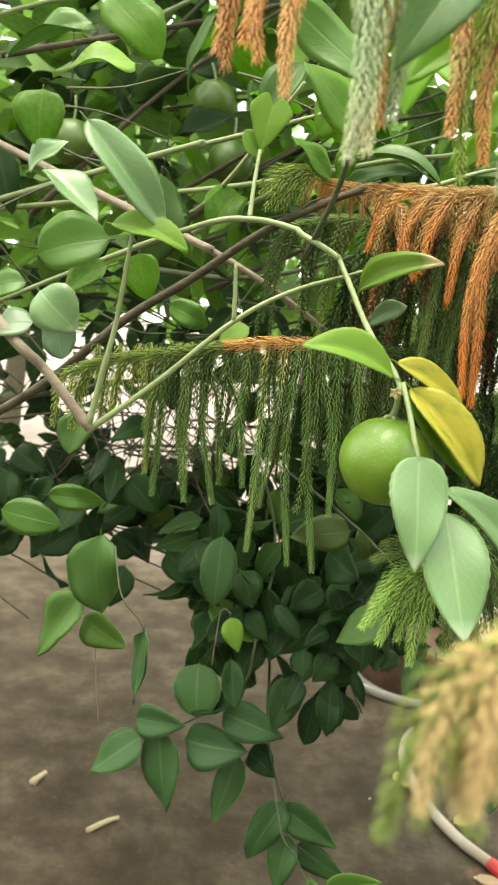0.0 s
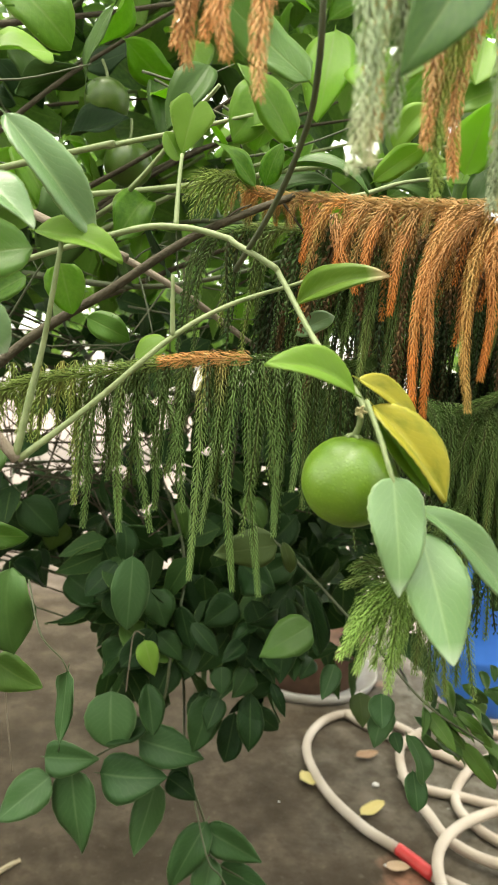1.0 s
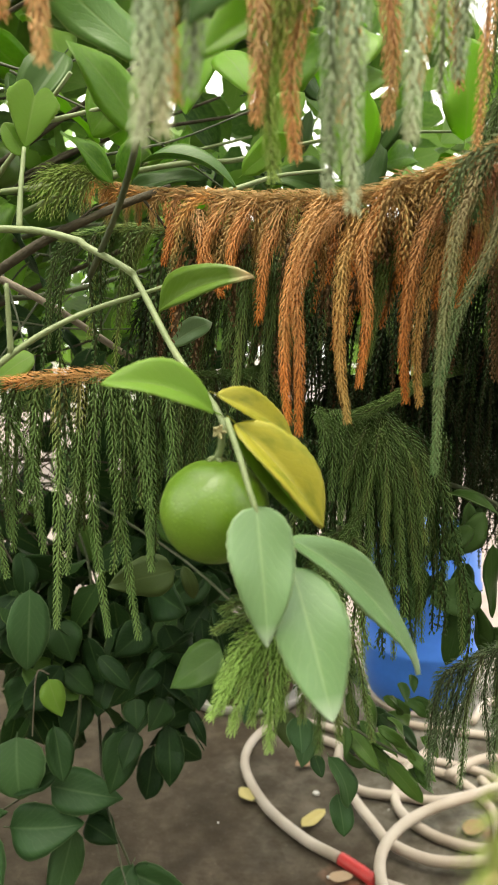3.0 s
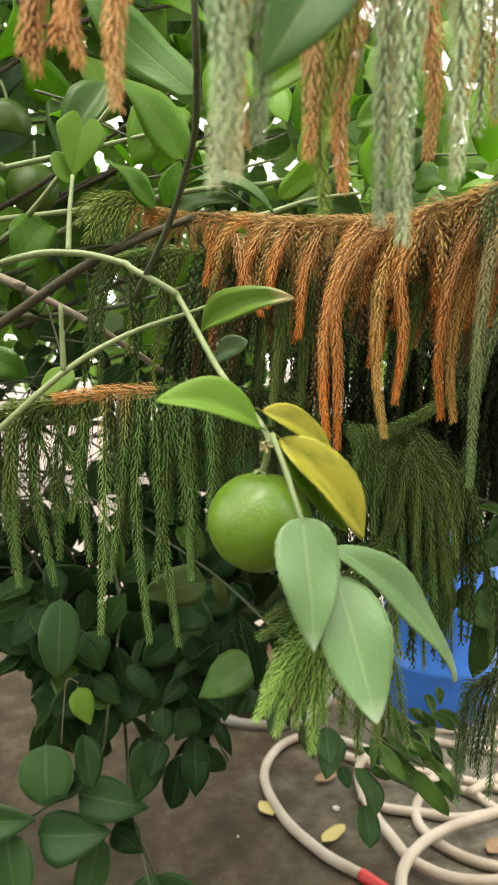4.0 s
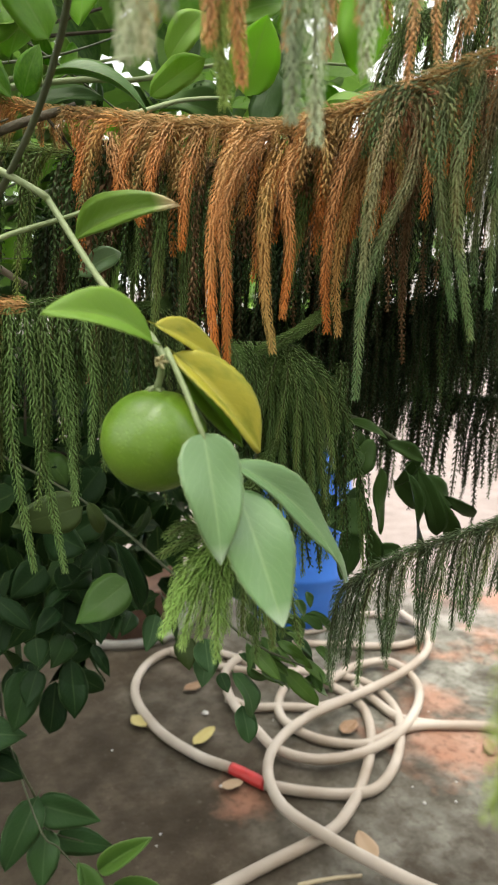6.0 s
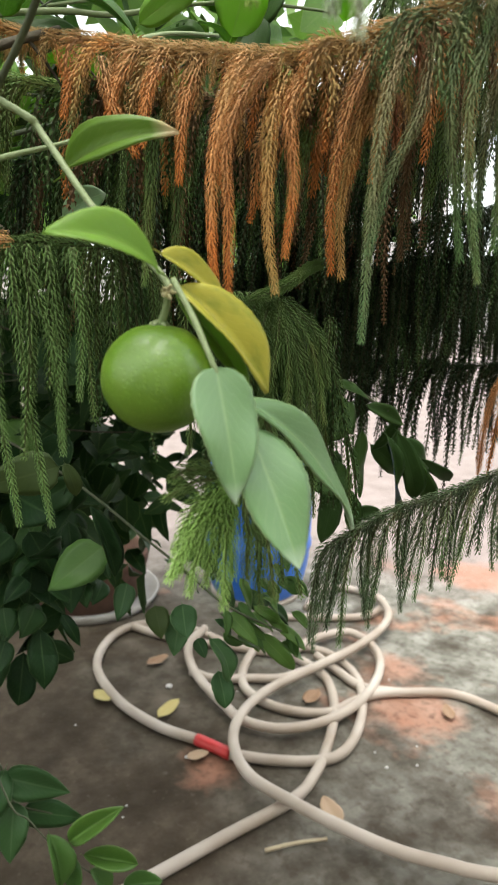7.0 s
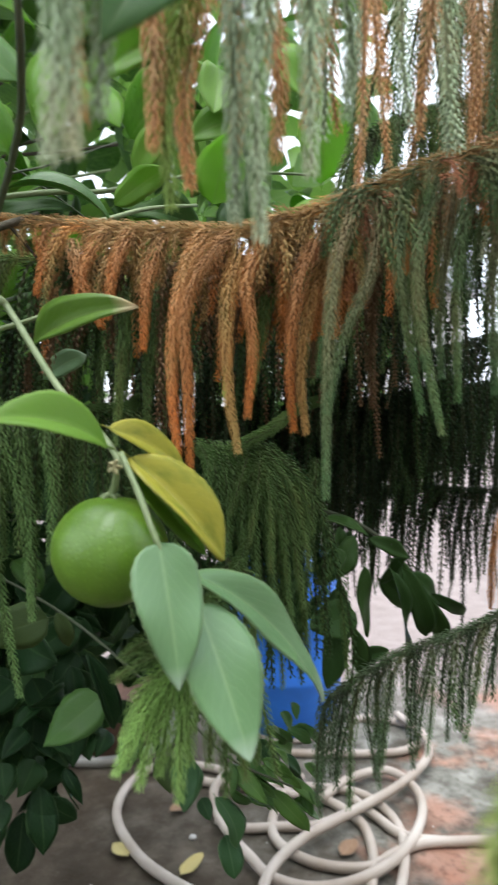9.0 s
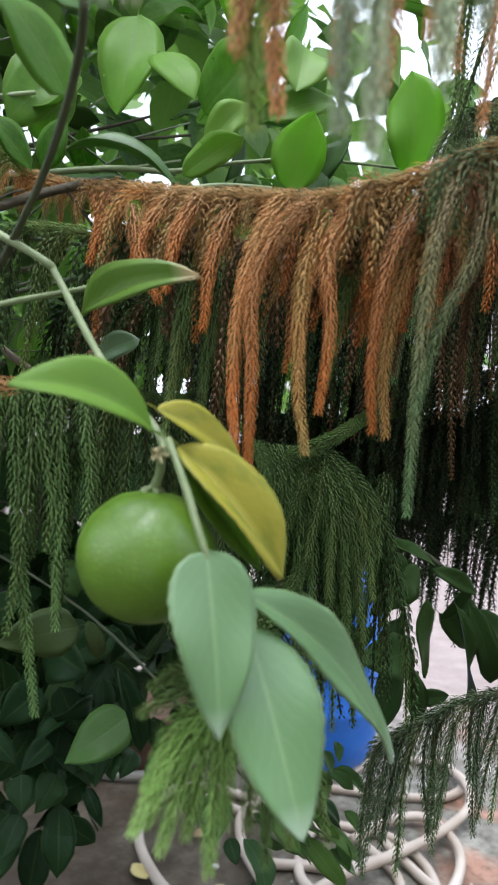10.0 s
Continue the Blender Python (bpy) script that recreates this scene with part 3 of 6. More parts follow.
def turned(name, profile, mat, centre, parent, segs=40, label=""):
    bm = bmesh.new()
    rings = [[bm.verts.new((centre[0] + r * math.cos(a), centre[1] + r * math.sin(a), centre[2] + z)) for a in (2 * math.pi * k / segs for k in range(segs))] for r, z in profile]
    for a, b in zip(rings, rings[1:]):
        for k in range(segs):
            bm.faces.new((a[k], a[(k + 1) % segs], b[(k + 1) % segs], b[k]))
    bm.faces.new(rings[0][::-1])
    bm.faces.new(rings[-1])
    return obj(name, bm, mat, parent, label)


turned("body", [(0.11, 0.0), (0.132, 0.006), (0.15, 0.03), (0.164, 0.075), (0.173, 0.125), (0.176, 0.17), (0.181, 0.18), (0.181, 0.195), (0.176, 0.205), (0.177, 0.36), (0.182, 0.37), (0.182, 0.385), (0.177, 0.395), (0.172, 0.5), (0.16, 0.52)], BLUE, (1.13, 2.07, 0), drum)
turned("lid", [(0.168, 0.515), (0.18, 0.52), (0.182, 0.54), (0.176, 0.55), (0.15, 0.552), (0.148, 0.543), (0.02, 0.543)], BLUE, (1.13, 2.07, 0), drum)
turned("base_rim", [(0.1, 0.001), (0.15, 0.002), (0.152, 0.012), (0.146, 0.016), (0.13, 0.016)], HOSE, (1.13, 2.07, 0), drum, 40, "dusty pale rim at the foot")

# ---- the pot behind the shrub ----
pot = tagged(empty("clay_pot", (0.6, 2.2, 0)), "low clay pot with a white rim half hidden by leaves", "pot")
turned("body", [(0.16, 0.0), (0.17, 0.005), (0.2, 0.14), (0.2, 0.16), (0.18, 0.16), (0.17, 0.12), (0.02, 0.12)], CLAY, (0.6, 2.25, 0), pot)
turned("saucer", [(0.2, 0.001), (0.225, 0.003), (0.235, 0.03), (0.228, 0.03), (0.215, 0.01), (0.17, 0.008)], RIM, (0.6, 2.25, 0), pot, 40, "white rim")


# ---- small litter on the ground ----
def fallen(p, yaw, length, width, mat, label):
    bm = bmesh.new()
    leaf_into(bm, Matrix(), "citrus", 0.25, -0.25, 0.03, 8, 12, int(yaw))
    ob = obj("fallen_leaf", bm, mat)
    ob.matrix_basis = pose(p[0], p[1], 0.012, 0, 0, yaw) @ Matrix.Diagonal((width, length, length * 0.6, 1))
    tagged(ob, label, "leaf")


fallen((0.575, 1.51), -55, 0.085, 0.035, DRY_LEAF, "yellow fallen leaf lying on the concrete beside the hose")
fallen((0.765, 1.06), -10, 0.075, 0.04, BROWN_LEAF, "dry brown fallen leaf lying on the concrete")
fallen((0.63, 1.74), -70, 0.07, 0.035, BROWN_LEAF, "small dry brown leaf on the concrete inside the hose loop")
fallen((1.2, 1.22), -30, 0.06, 0.03, BROWN_LEAF, "curled dry leaf on the concrete beside the hose")
fallen((0.58, 1.35), -90, 0.05, 0.03, BROWN_LEAF, "small dry leaf under the red tape")
fallen((0.49, 1.62), 15, 0.06, 0.04, DRY_LEAF, "yellowed leaf leaning on the hose")
fallen((0.92, 1.42), -60, 0.07, 0.04, BROWN_LEAF, "dry brown leaf between the hose coils")
tagged(tube("dry_stick", [(0.612, 1.069, 0.006), (0.67, 1.058, 0.008), (0.728, 1.045, 0.005)], 0.004, 0.003, STRAW, None, 6), "thin pale dry stick lying on the concrete", "stick")
tagged(tube("dry_stick", [(-0.19, 1.34, 0.005), (-0.16, 1.37, 0.008), (-0.14, 1.39, 0.005)], 0.006, 0.004, STRAW, None, 6), "short pale broken stick on the brown soil", "stick")
tagged(tube("wood_chip", [(-0.35, 1.46, 0.006), (-0.335, 1.5, 0.007)], 0.009, 0.005, STRAW, None, 5), "small orange-brown wood chip on the soil", "chip")


def pebble(p, r, k):
    bm = bmesh.new()
    bmesh.ops.create_icosphere(bm, subdivisions=2, radius=r)
    for v in bm.verts:
        v.co *= 1 + 0.25 * noise.noise(v.co * 60 + Vector((k, 0, 0)))
        v.co.z *= 0.6
    ob = obj("pebble", bm, STONE)
    ob.location = (p[0], p[1], r * 0.5)
    tagged(ob, "small pale pebble on the concrete", "pebble", "pebbles on the ground")


pebble((0.649, 1.631), 0.009, 1)
for k in range(16):
    pebble((rng.uniform(0.35, 1.4), rng.uniform(0.8, 1.7)), rng.uniform(0.002, 0.004), k + 2)

# ---- the citrus tree ----
citrus = tagged(empty("citrus_tree", (-0.62, 1.15, 0)), "citrus tree with glossy green leaves and thin green twigs", "tree")
trunk = tube("trunk", [(-0.62, 1.15, -0.05), (-0.6, 1.12, 0.4), (-0.55, 1.08, 0.8), (-0.5, 1.1, 1.2), (-0.42, 1.2, 1.7)], 0.035, 0.02, BARK, citrus, 12)
limb = tube("branch", [(-0.56, 1.08, 0.75), (-0.3, 0.8, 0.82), (-0.099, 0.65, 0.915), (-0.013, 0.63, 0.986), (0.037, 0.62, 1.02), (0.089, 0.61, 1.058), (0.134, 0.6, 1.081), (0.168, 0.6, 1.096)], 0.0045, 0.0022, BARK, citrus)
side_twig = tube("branch", [(0.16, 0.6, 1.094), (0.199, 0.61, 1.098), (0.243, 0.63, 1.118), (0.29, 0.66, 1.135)], 0.0022, 0.0012, GREEN_WOOD, citrus)
arm = tube("branch", [(-0.4, 1.0, 0.95), (-0.1, 0.75, 1.03), (0.04, 0.6, 1.055), (0.082, 0.58, 1.06), (0.112, 0.562, 1.053), (0.118, 0.558, 1.049), (0.139, 0.543, 1.036), (0.145, 0.538, 1.028), (0.161, 0.5, 0.99), (0.173, 0.46, 0.967), (0.176, 0.447, 0.957)], 0.0024, 0.0014, GREEN_WOOD, citrus)
low_arm = tube("branch", [(-0.2, 0.62, 1.08), (-0.053, 0.5, 0.974), (-0.023, 0.5, 0.948), (0.006, 0.5, 0.916)], 0.0036, 0.0028, BARK_GREY, citrus)
rising = tube("branch", [(0.006, 0.5, 0.916), (0.041, 0.51, 0.947), (0.083, 0.52, 0.988), (0.116, 0.53, 1.01), (0.155, 0.55, 1.027), (0.186, 0.57, 1.042)], 0.0019, 0.001, GREEN_WOOD, citrus)
shoot = tube("branch", [(0.005, 0.5, 0.918), (0.011, 0.5, 0.95), (0.017, 0.5, 0.981), (0.025, 0.49, 1.03)], 0.0022, 0.0012, GREEN_WOOD, citrus)
back_arm = tube("branch", [(-0.3, 0.85, 1.2), (0.019, 0.68, 1.062), (0.037, 0.68, 1.055), (0.088, 0.68, 1.031), (0.15, 0.68, 0.993)], 0.0036, 0.0024, BARK_GREY, citrus)
upright = tube("branch", [(0.12, 0.57, 1.035), (0.135, 0.52, 1.066), (0.142, 0.48, 1.093), (0.14, 0.45, 1.107), (0.136, 0.43, 1.13), (0.13, 0.42, 1.2)], 0.0018, 0.0014, TWIG_DARK, citrus)
upper_arm = tube("branch", [(-0.3, 0.9, 1.1), (0.005, 0.68, 1.129), (0.027, 0.68, 1.135), (0.086, 0.68, 1.154), (0.135, 0.68, 1.171)], 0.003, 0.0014, GREEN_WOOD, citrus)
stalk = tube("branch", [(0.081, 0.58, 1.059), (0.081, 0.59, 1.085), (0.082, 0.6, 1.111)], 0.0018, 0.0012, GREEN_WOOD, citrus)
tube("branch", [(0.083, 0.52, 0.988), (0.082, 0.52, 1.005), (0.081, 0.52, 1.022)], 0.0016, 0.001, GREEN_WOOD, citrus)
high_shoot = tube("branch", [(0.13, 0.43, 1.2), (0.16, 0.39, 1.16), (0.172, 0.35, 1.104), (0.174, 0.346, 1.098)], 0.0018, 0.001, GREEN_WOOD, citrus)
for pts in (((0.162, 0.6, 1.095), (0.176, 0.597, 1.084), (0.19, 0.594, 1.07)), ((0.15, 0.6, 1.089), (0.166, 0.598, 1.07), (0.172, 0.597, 1.058)), ((0.11, 0.605, 1.07), (0.121, 0.6, 1.079), (0.13, 0.597, 1.083))):
    tube("twig", pts, 0.0011, 0.0005, BARK, limb, 5)
twig_end = tube("branch", [(0.176, 0.447, 0.962), (0.179, 0.432, 0.947), (0.183, 0.42, 0.929), (0.192, 0.42, 0.914)], 0.0014, 0.0011, GREEN_WOOD, citrus)

# leaves round the fruit
bent_leaf(arm, (0.171, 0.45, 0.965), (0.125, 0.44, 0.976), 0.022, CITRUS_UNDER, (0.1, -0.75, 0.7), arch=0.55, fold=0.3, seed=1, label="fresh green arched leaf")
bent_leaf(arm, (0.173, 0.452, 0.972), (0.214, 0.475, 0.95), 0.018, CITRUS_YELLOW, (0.2, -0.7, 0.6), arch=0.25, fold=0.2, seed=2, label="yellowing leaf")
bent_leaf(arm, (0.181, 0.452, 0.96), (0.218, 0.44, 0.917), 0.0235, CITRUS_YELLOW, (0.3, -0.85, 0.45), arch=0.22, fold=0.4, seed=3, label="yellow leaf")
bent_leaf(arm, (0.181, 0.455, 0.957), (0.2125, 0.447, 0.918), 0.011, CITRUS_UNDER, (-0.2, -0.9, 0.2), arch=0.15, fold=0.3, seed=13, label="olive green leaf behind the yellow one")
bent_leaf(twig_end, (0.183, 0.42, 0.93), (0.184, 0.4, 0.882), 0.0265, CITRUS_PALE, (0.0, -0.9, 0.4), arch=0.12, fold=0.12, wave=0.026, kind="ovate", seed=4, label="pale green glossy leaf")
bent_leaf(twig_end, (0.198, 0.42, 0.906), (0.206, 0.39, 0.857), 0.030, CITRUS_PALE, (0.05, -0.9, 0.45), arch=0.1, fold=0.14, wave=0.022, kind="lance", seed=5, label="pale green glossy leaf")
bent_leaf(twig_end, (0.198, 0.424, 0.916), (0.26, 0.43, 0.853), 0.02, CITRUS_PALE, (0.45, -0.8, 0.5), arch=0.22, fold=0.12, wave=0.022, kind="lance", seed=6, curve=-0.3, label="pale green glossy leaf")

# leaves in front, on the upper twigs
FRONT = (
    (upright, (0.143, 0.53, 1.104), (0.109, 0.52, 1.138), 0.03, CITRUS, "broad", 1),
    (upright, (0.145, 0.5, 1.125), (0.092, 0.5, 1.164), 0.026, CITRUS_MID, "broad", 2),
    (upper_arm, (0.133, 0.61, 1.098), (0.103, 0.6, 1.123), 0.021, CITRUS, "pointed", 3),
    (upright, (0.14, 0.61, 1.1), (0.148, 0.6, 1.126), 0.018, CITRUS, "pointed", 4),
    (arm, (0.156, 0.55, 1.012), (0.198, 0.5, 1.03), 0.018, CITRUS_TIPPED, "citrus", 6),
    (back_arm, (0.172, 0.62, 1.001), (0.199, 0.62, 1.017), 0.014, CITRUS_PALE, "citrus", 7),
    (side_twig, (0.213, 0.6, 1.108), (0.24, 0.58, 1.128), 0.016, CITRUS_UNDER, "citrus", 8),
    (upper_arm, (0.011, 0.52, 1.13), (-0.03, 0.5, 1.113), 0.029, CITRUS_UNDER, "broad", 11),
)
# leaves on the shoots to the side, and on the low twigs below them
ASIDE = (
    (shoot, (0.009, 0.5, 1.026), (-0.032, 0.5, 1.014), 0.032, CITRUS_MID, "round", 12),
    (shoot, (0.0, 0.53, 1.015), (-0.026, 0.53, 0.995), 0.024, CITRUS, "broad", 13),
    (shoot, (0.017, 0.54, 1.025), (0.025, 0.54, 0.997), 0.023, CITRUS, "broad", 14),
    (upper_arm, (-0.009, 0.5, 1.141), (-0.057, 0.5, 1.12), 0.028, CITRUS_MID, "citrus", 5),
    (upper_arm, (-0.032, 0.6, 1.204), (0.008, 0.6, 1.168), 0.036, CITRUS, "broad", 8),
    (upper_arm, (-0.075, 0.6, 1.14), (-0.075, 0.6, 1.1), 0.034, CITRUS, "broad", 9),
    (upper_arm, (-0.082, 0.6, 1.084), (-0.054, 0.6, 1.106), 0.02, CITRUS_PALE, "citrus", 10),
    (shoot, (-0.064, 0.62, 0.985), (-0.055, 0.62, 0.952), 0.028, CITRUS_SHADE, "round", 2),
    (rising, (0.024, 0.62, 1.001), (0.054, 0.62, 0.988), 0.02, CITRUS_MID, "citrus", 3),
    (rising, (0.079, 0.7, 0.994), (0.055, 0.7, 0.976), 0.024, CITRUS_UNDER, "round", 4),
    (low_arm, (-0.059, 0.55, 1.002), (-0.083, 0.55, 0.992), 0.022, CITRUS_MID, "round", 6),
    (low_arm, (-0.032, 0.5, 0.975), (-0.058, 0.5, 0.966), 0.024, CITRUS_SHADE, "round", 7),
)
bent_leaf(shoot, (-0.005, 0.49, 1.087), (0.041, 0.505, 1.034), 0.026, CITRUS_PALE, (0.25, -0.8, 0.5), "citrus", 0.25, 0.25, 0.02, seed=41, curve=0.1, label="pale grey-green drooping leaf")
bent_leaf(shoot, (-0.007, 0.44, 1.047), (0.023, 0.43, 1.023), 0.019, CITRUS_PALE, (0.1, -0.55, 0.9), "citrus", 0.3, 0.2, 0.03, seed=42, label="pale leaf facing the sky")
bent_leaf(shoot, (0.01, 0.5, 1.035), (0.055, 0.5, 1.024), 0.023, CITRUS_UNDER, (0.0, -0.7, 0.7), "citrus", 0.3, 0.35, 0.02, seed=43)
bent_leaf(high_shoot, (0.168, 0.345, 1.105), (0.143, 0.335, 1.06), 0.023, CITRUS_MID, (0.1, -0.95, 0.2), "oval", 0.1, 0.2, 0.01, seed=44, label="large leaf close by, out of focus")
bent_leaf(high_shoot, (0.2, 0.42, 1.121), (0.155, 0.4, 1.083), 0.02, CITRUS, (0.1, -0.8, 0.5), "citrus", 0.2, 0.25, 0.01, seed=45)
bent_leaf(side_twig, (0.15, 0.6, 1.109), (0.205, 0.58, 1.094), 0.02, CITRUS_MID, (0.1, -0.6, 0.8), "citrus", 0.3, 0.55, 0.01, seed=46, label="arched green leaf")
bent_leaf(stalk, (0.082, 0.605, 1.113), (0.089, 0.602, 1.148), 0.034, CITRUS_UNDER, (0.0, -1.0, 0.3), "heart", 0.12, 0.12, 0.01, seed=31, label="fresh heart-shaped leaf")
bent_leaf(stalk, (0.081, 0.61, 1.11), (0.07, 0.606, 1.126), 0.016, CITRUS_UNDER, (0.2, -1.0, 0.3), "round", 0.15, 0.1, 0.01, seed=32)
for k, (p, a, b, w, mat, kind, var) in enumerate(FRONT + ASIDE):
    leaf(p, a, b, w, mat, kind, var, TO_EYE + Vector((rng.uniform(-0.3, 0.3), 0, rng.uniform(0, 0.5))))

top_twig = tube("branch", [(-0.3, 0.9, 1.1), (0.05, 0.76, 1.125), (0.184, 0.72, 1.147), (0.233, 0.72, 1.155), (0.284, 0.72, 1.172), (0.35, 0.72, 1.188), (0.45, 0.72, 1.2)], 0.003, 0.0012, GREEN_WOOD, citrus)
for k, (a, b, w, mat) in enumerate((
    ((0.417, 0.69, 1.18), (0.408, 0.68, 1.255), 0.052, CITRUS), ((0.471, 0.69, 1.2), (0.444, 0.68, 1.268), 0.045, CITRUS), ((0.315, 0.69, 1.148), (0.323, 0.67, 1.2), 0.05, CITRUS),
    ((0.248, 0.69, 1.188), (0.284, 0.67, 1.235), 0.05, CITRUS), ((0.214, 0.69, 1.222), (0.232, 0.66, 1.182), 0.04, CITRUS), ((0.325, 0.7, 1.262), (0.312, 0.68, 1.215), 0.045, CITRUS_UNDER),
    ((0.3, 0.7, 1.2), (0.35, 0.69, 1.22), 0.035, CITRUS_UNDER), ((0.246, 0.67, 1.155), (0.27, 0.66, 1.188), 0.026, CITRUS_UNDER), ((0.202, 0.72, 1.26), (0.19, 0.7, 1.18), 0.055, CITRUS), ((0.16, 0.7, 1.2), (0.12, 0.68, 1.15), 0.045, CITRUS),
    ((0.37, 0.72, 1.3), (0.41, 0.7, 1.25), 0.05, CITRUS_UNDER), ((0.26, 0.74, 1.15), (0.32, 0.72, 1.135), 0.03, CITRUS_DEEP_SHADE), ((0.35, 0.73, 1.17), (0.375, 0.71, 1.21), 0.03, CITRUS_DEEP_SHADE), ((0.1, 0.72, 1.22), (0.07, 0.7, 1.16), 0.04, CITRUS_DEEP_SHADE), ((0.15, 0.74, 1.13), (0.21, 0.72, 1.14), 0.03, CITRUS_DEEP_SHADE))):
    leaf(top_twig, a, b, 0.82 * w, mat, "citrus" if k % 2 else "pointed", k, TO_EYE + Vector((rng.uniform(-0.3, 0.3), 0, rng.uniform(0, 0.4))))
for k, (a, b, w, mat) in enumerate((((-0.034, 0.55, 0.862), (0.004, 0.55, 0.862), 0.018, CITRUS_MID), ((-0.066, 0.55, 0.848), (-0.024, 0.55, 0.842), 0.025, CITRUS_MID), ((-0.03, 0.6, 0.915), (-0.035, 0.59, 0.885), 0.03, CITRUS_DEEP_SHADE), ((-0.01, 0.45, 0.99), (0.01, 0.45, 0.972), 0.026, CITRUS_PALE))):
    leaf(shoot, a, b, w, mat, "citrus", k + 3, TO_EYE)

# leaves of the crown within reach, each on its twig
def crown_leaf(parent, mat_choice, box, size, down=0.5, kind="pointed", count=100, tone=None):
    for k in range(count):
        p = Vector([rng.uniform(a, b) for a, b in box])
        d = Vector((rng.gauss(0, 1), rng.gauss(0, 0.7), rng.gauss(-down, 0.6))).normalized()
        length = rng.uniform(*size)
        face = Vector((rng.gauss(0, 0.5), rng.gauss(-0.5, 0.5), rng.gauss(0.7, 0.4)))
        leaf(parent, p, p + d * length, length * rng.uniform(0.38, 0.52), rng.choice(mat_choice), kind, rng.randrange(16), face)


crown_twigs = []
for k in range(26):
    a = Vector((rng.uniform(-0.5, 0.0), rng.uniform(0.85, 1.3), rng.uniform(1.0, 1.5)))
    b = a + Vector((rng.uniform(0.15, 0.5), rng.uniform(-0.25, 0.1), rng.uniform(-0.05, 0.25)))
    crown_twigs.append(tube("branch", [a, a.lerp(b, 0.5) + Vector((0, 0, rng.uniform(-0.03, 0.05))), b], 0.004, 0.0015, rng.choice((GREEN_WOOD, BARK, TWIG_DARK)), citrus, 5))
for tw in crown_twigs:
    crown_leaf(tw, (CITRUS, CITRUS, CITRUS_UNDER, CITRUS_DEEP_SHADE), ((0.05, 0.6), (0.72, 1.3), (1.07, 1.5)), (0.05, 0.085), 0.4, "citrus", 6)
    # mostly dark copies here: the crown's inner shade painted leaf by leaf
    crown_leaf(tw, (CITRUS, CITRUS_DEEP_SHADE, CITRUS_DEEP_SHADE, SHRUB), ((-0.35, 0.12), (0.75, 1.3), (1.05, 1.5)), (0.055, 0.09), 0.4, "pointed", 5)


def stuff_leaves(name, mat, count, box, size, kind, seed, down=0.4):
    g = random.Random(seed)
    bm = bmesh.new()
    for k in range(count):
        p = Vector([g.uniform(a, b) for a, b in box])
        if noise.noise(p * 2.2 + Vector((seed, 0, 0))) < -0.12:
            continue
        d = Vector((g.gauss(0, 1), g.gauss(0, 0.8), g.gauss(-down, 0.6))).normalized()
        face = Vector((g.gauss(0, 0.6), g.gauss(-0.5, 0.6), g.gauss(0.4, 0.5)))
        length = g.uniform(*size)
        leaf_into(bm, leaf_pose(p, p + d * length, length * g.uniform(0.42, 0.6), face), kind, 0.2, g.uniform(0, 0.4), 0.02, 2, 5, k, False)
    return obj(name, bm, mat)


def joined_leaves(parent, *args):
    ob = stuff_leaves(*args)
    adopt(ob, parent)
    ob["kind"] = "stuff"
    return ob


# the first two, high up, are added to shade fruit and shrub below
joined_leaves(citrus, "foliage", CROWN, 600, ((-0.6, 0.15), (0.65, 1.15), (1.42, 1.8)), (0.07, 0.1), "citrus", 15)
joined_leaves(citrus, "foliage", CROWN, 800, ((-0.6, 0.7), (0.8, 1.6), (1.6, 2.1)), (0.07, 0.1), "citrus", 18)
joined_leaves(citrus, "foliage", CROWN, 950, ((-0.7, 0.75), (1.0, 1.5), (1.08, 1.6)), (0.07, 0.11), "citrus", 3)
joined_leaves(citrus, "foliage", CROWN, 2800, ((-1.6, 0.95), (1.6, 2.6), (1.05, 2.2)), (0.08, 0.12), "citrus", 4)


# the crown overhead, mostly out of view, added to shade shrub and soil
joined_leaves(citrus, "foliage", CROWN, 270, ((-0.2, 0.5), (0.95, 1.6), (1.52, 1.78)), (0.06, 0.09), "citrus", 21, 0.4)
thin = bmesh.new()
for k in range(60):
    a = Vector((rng.uniform(-0.3, 0.15), rng.uniform(0.72, 1.0), rng.uniform(0.98, 1.24)))
    b = a + Vector((rng.uniform(-0.05, 0.16), rng.uniform(-0.06, 0.06), rng.uniform(-0.09, 0.09)))
    tube_into(thin, spline([a, a.lerp(b, 0.5) + Vector((0, 0, rng.uniform(-0.012, 0.012))), b], 4), 0.0013, 0.0006, 5)
thin_twigs = obj("twig_tangle", thin, TWIG_DARK, citrus)
thin_twigs["kind"] = "stuff"

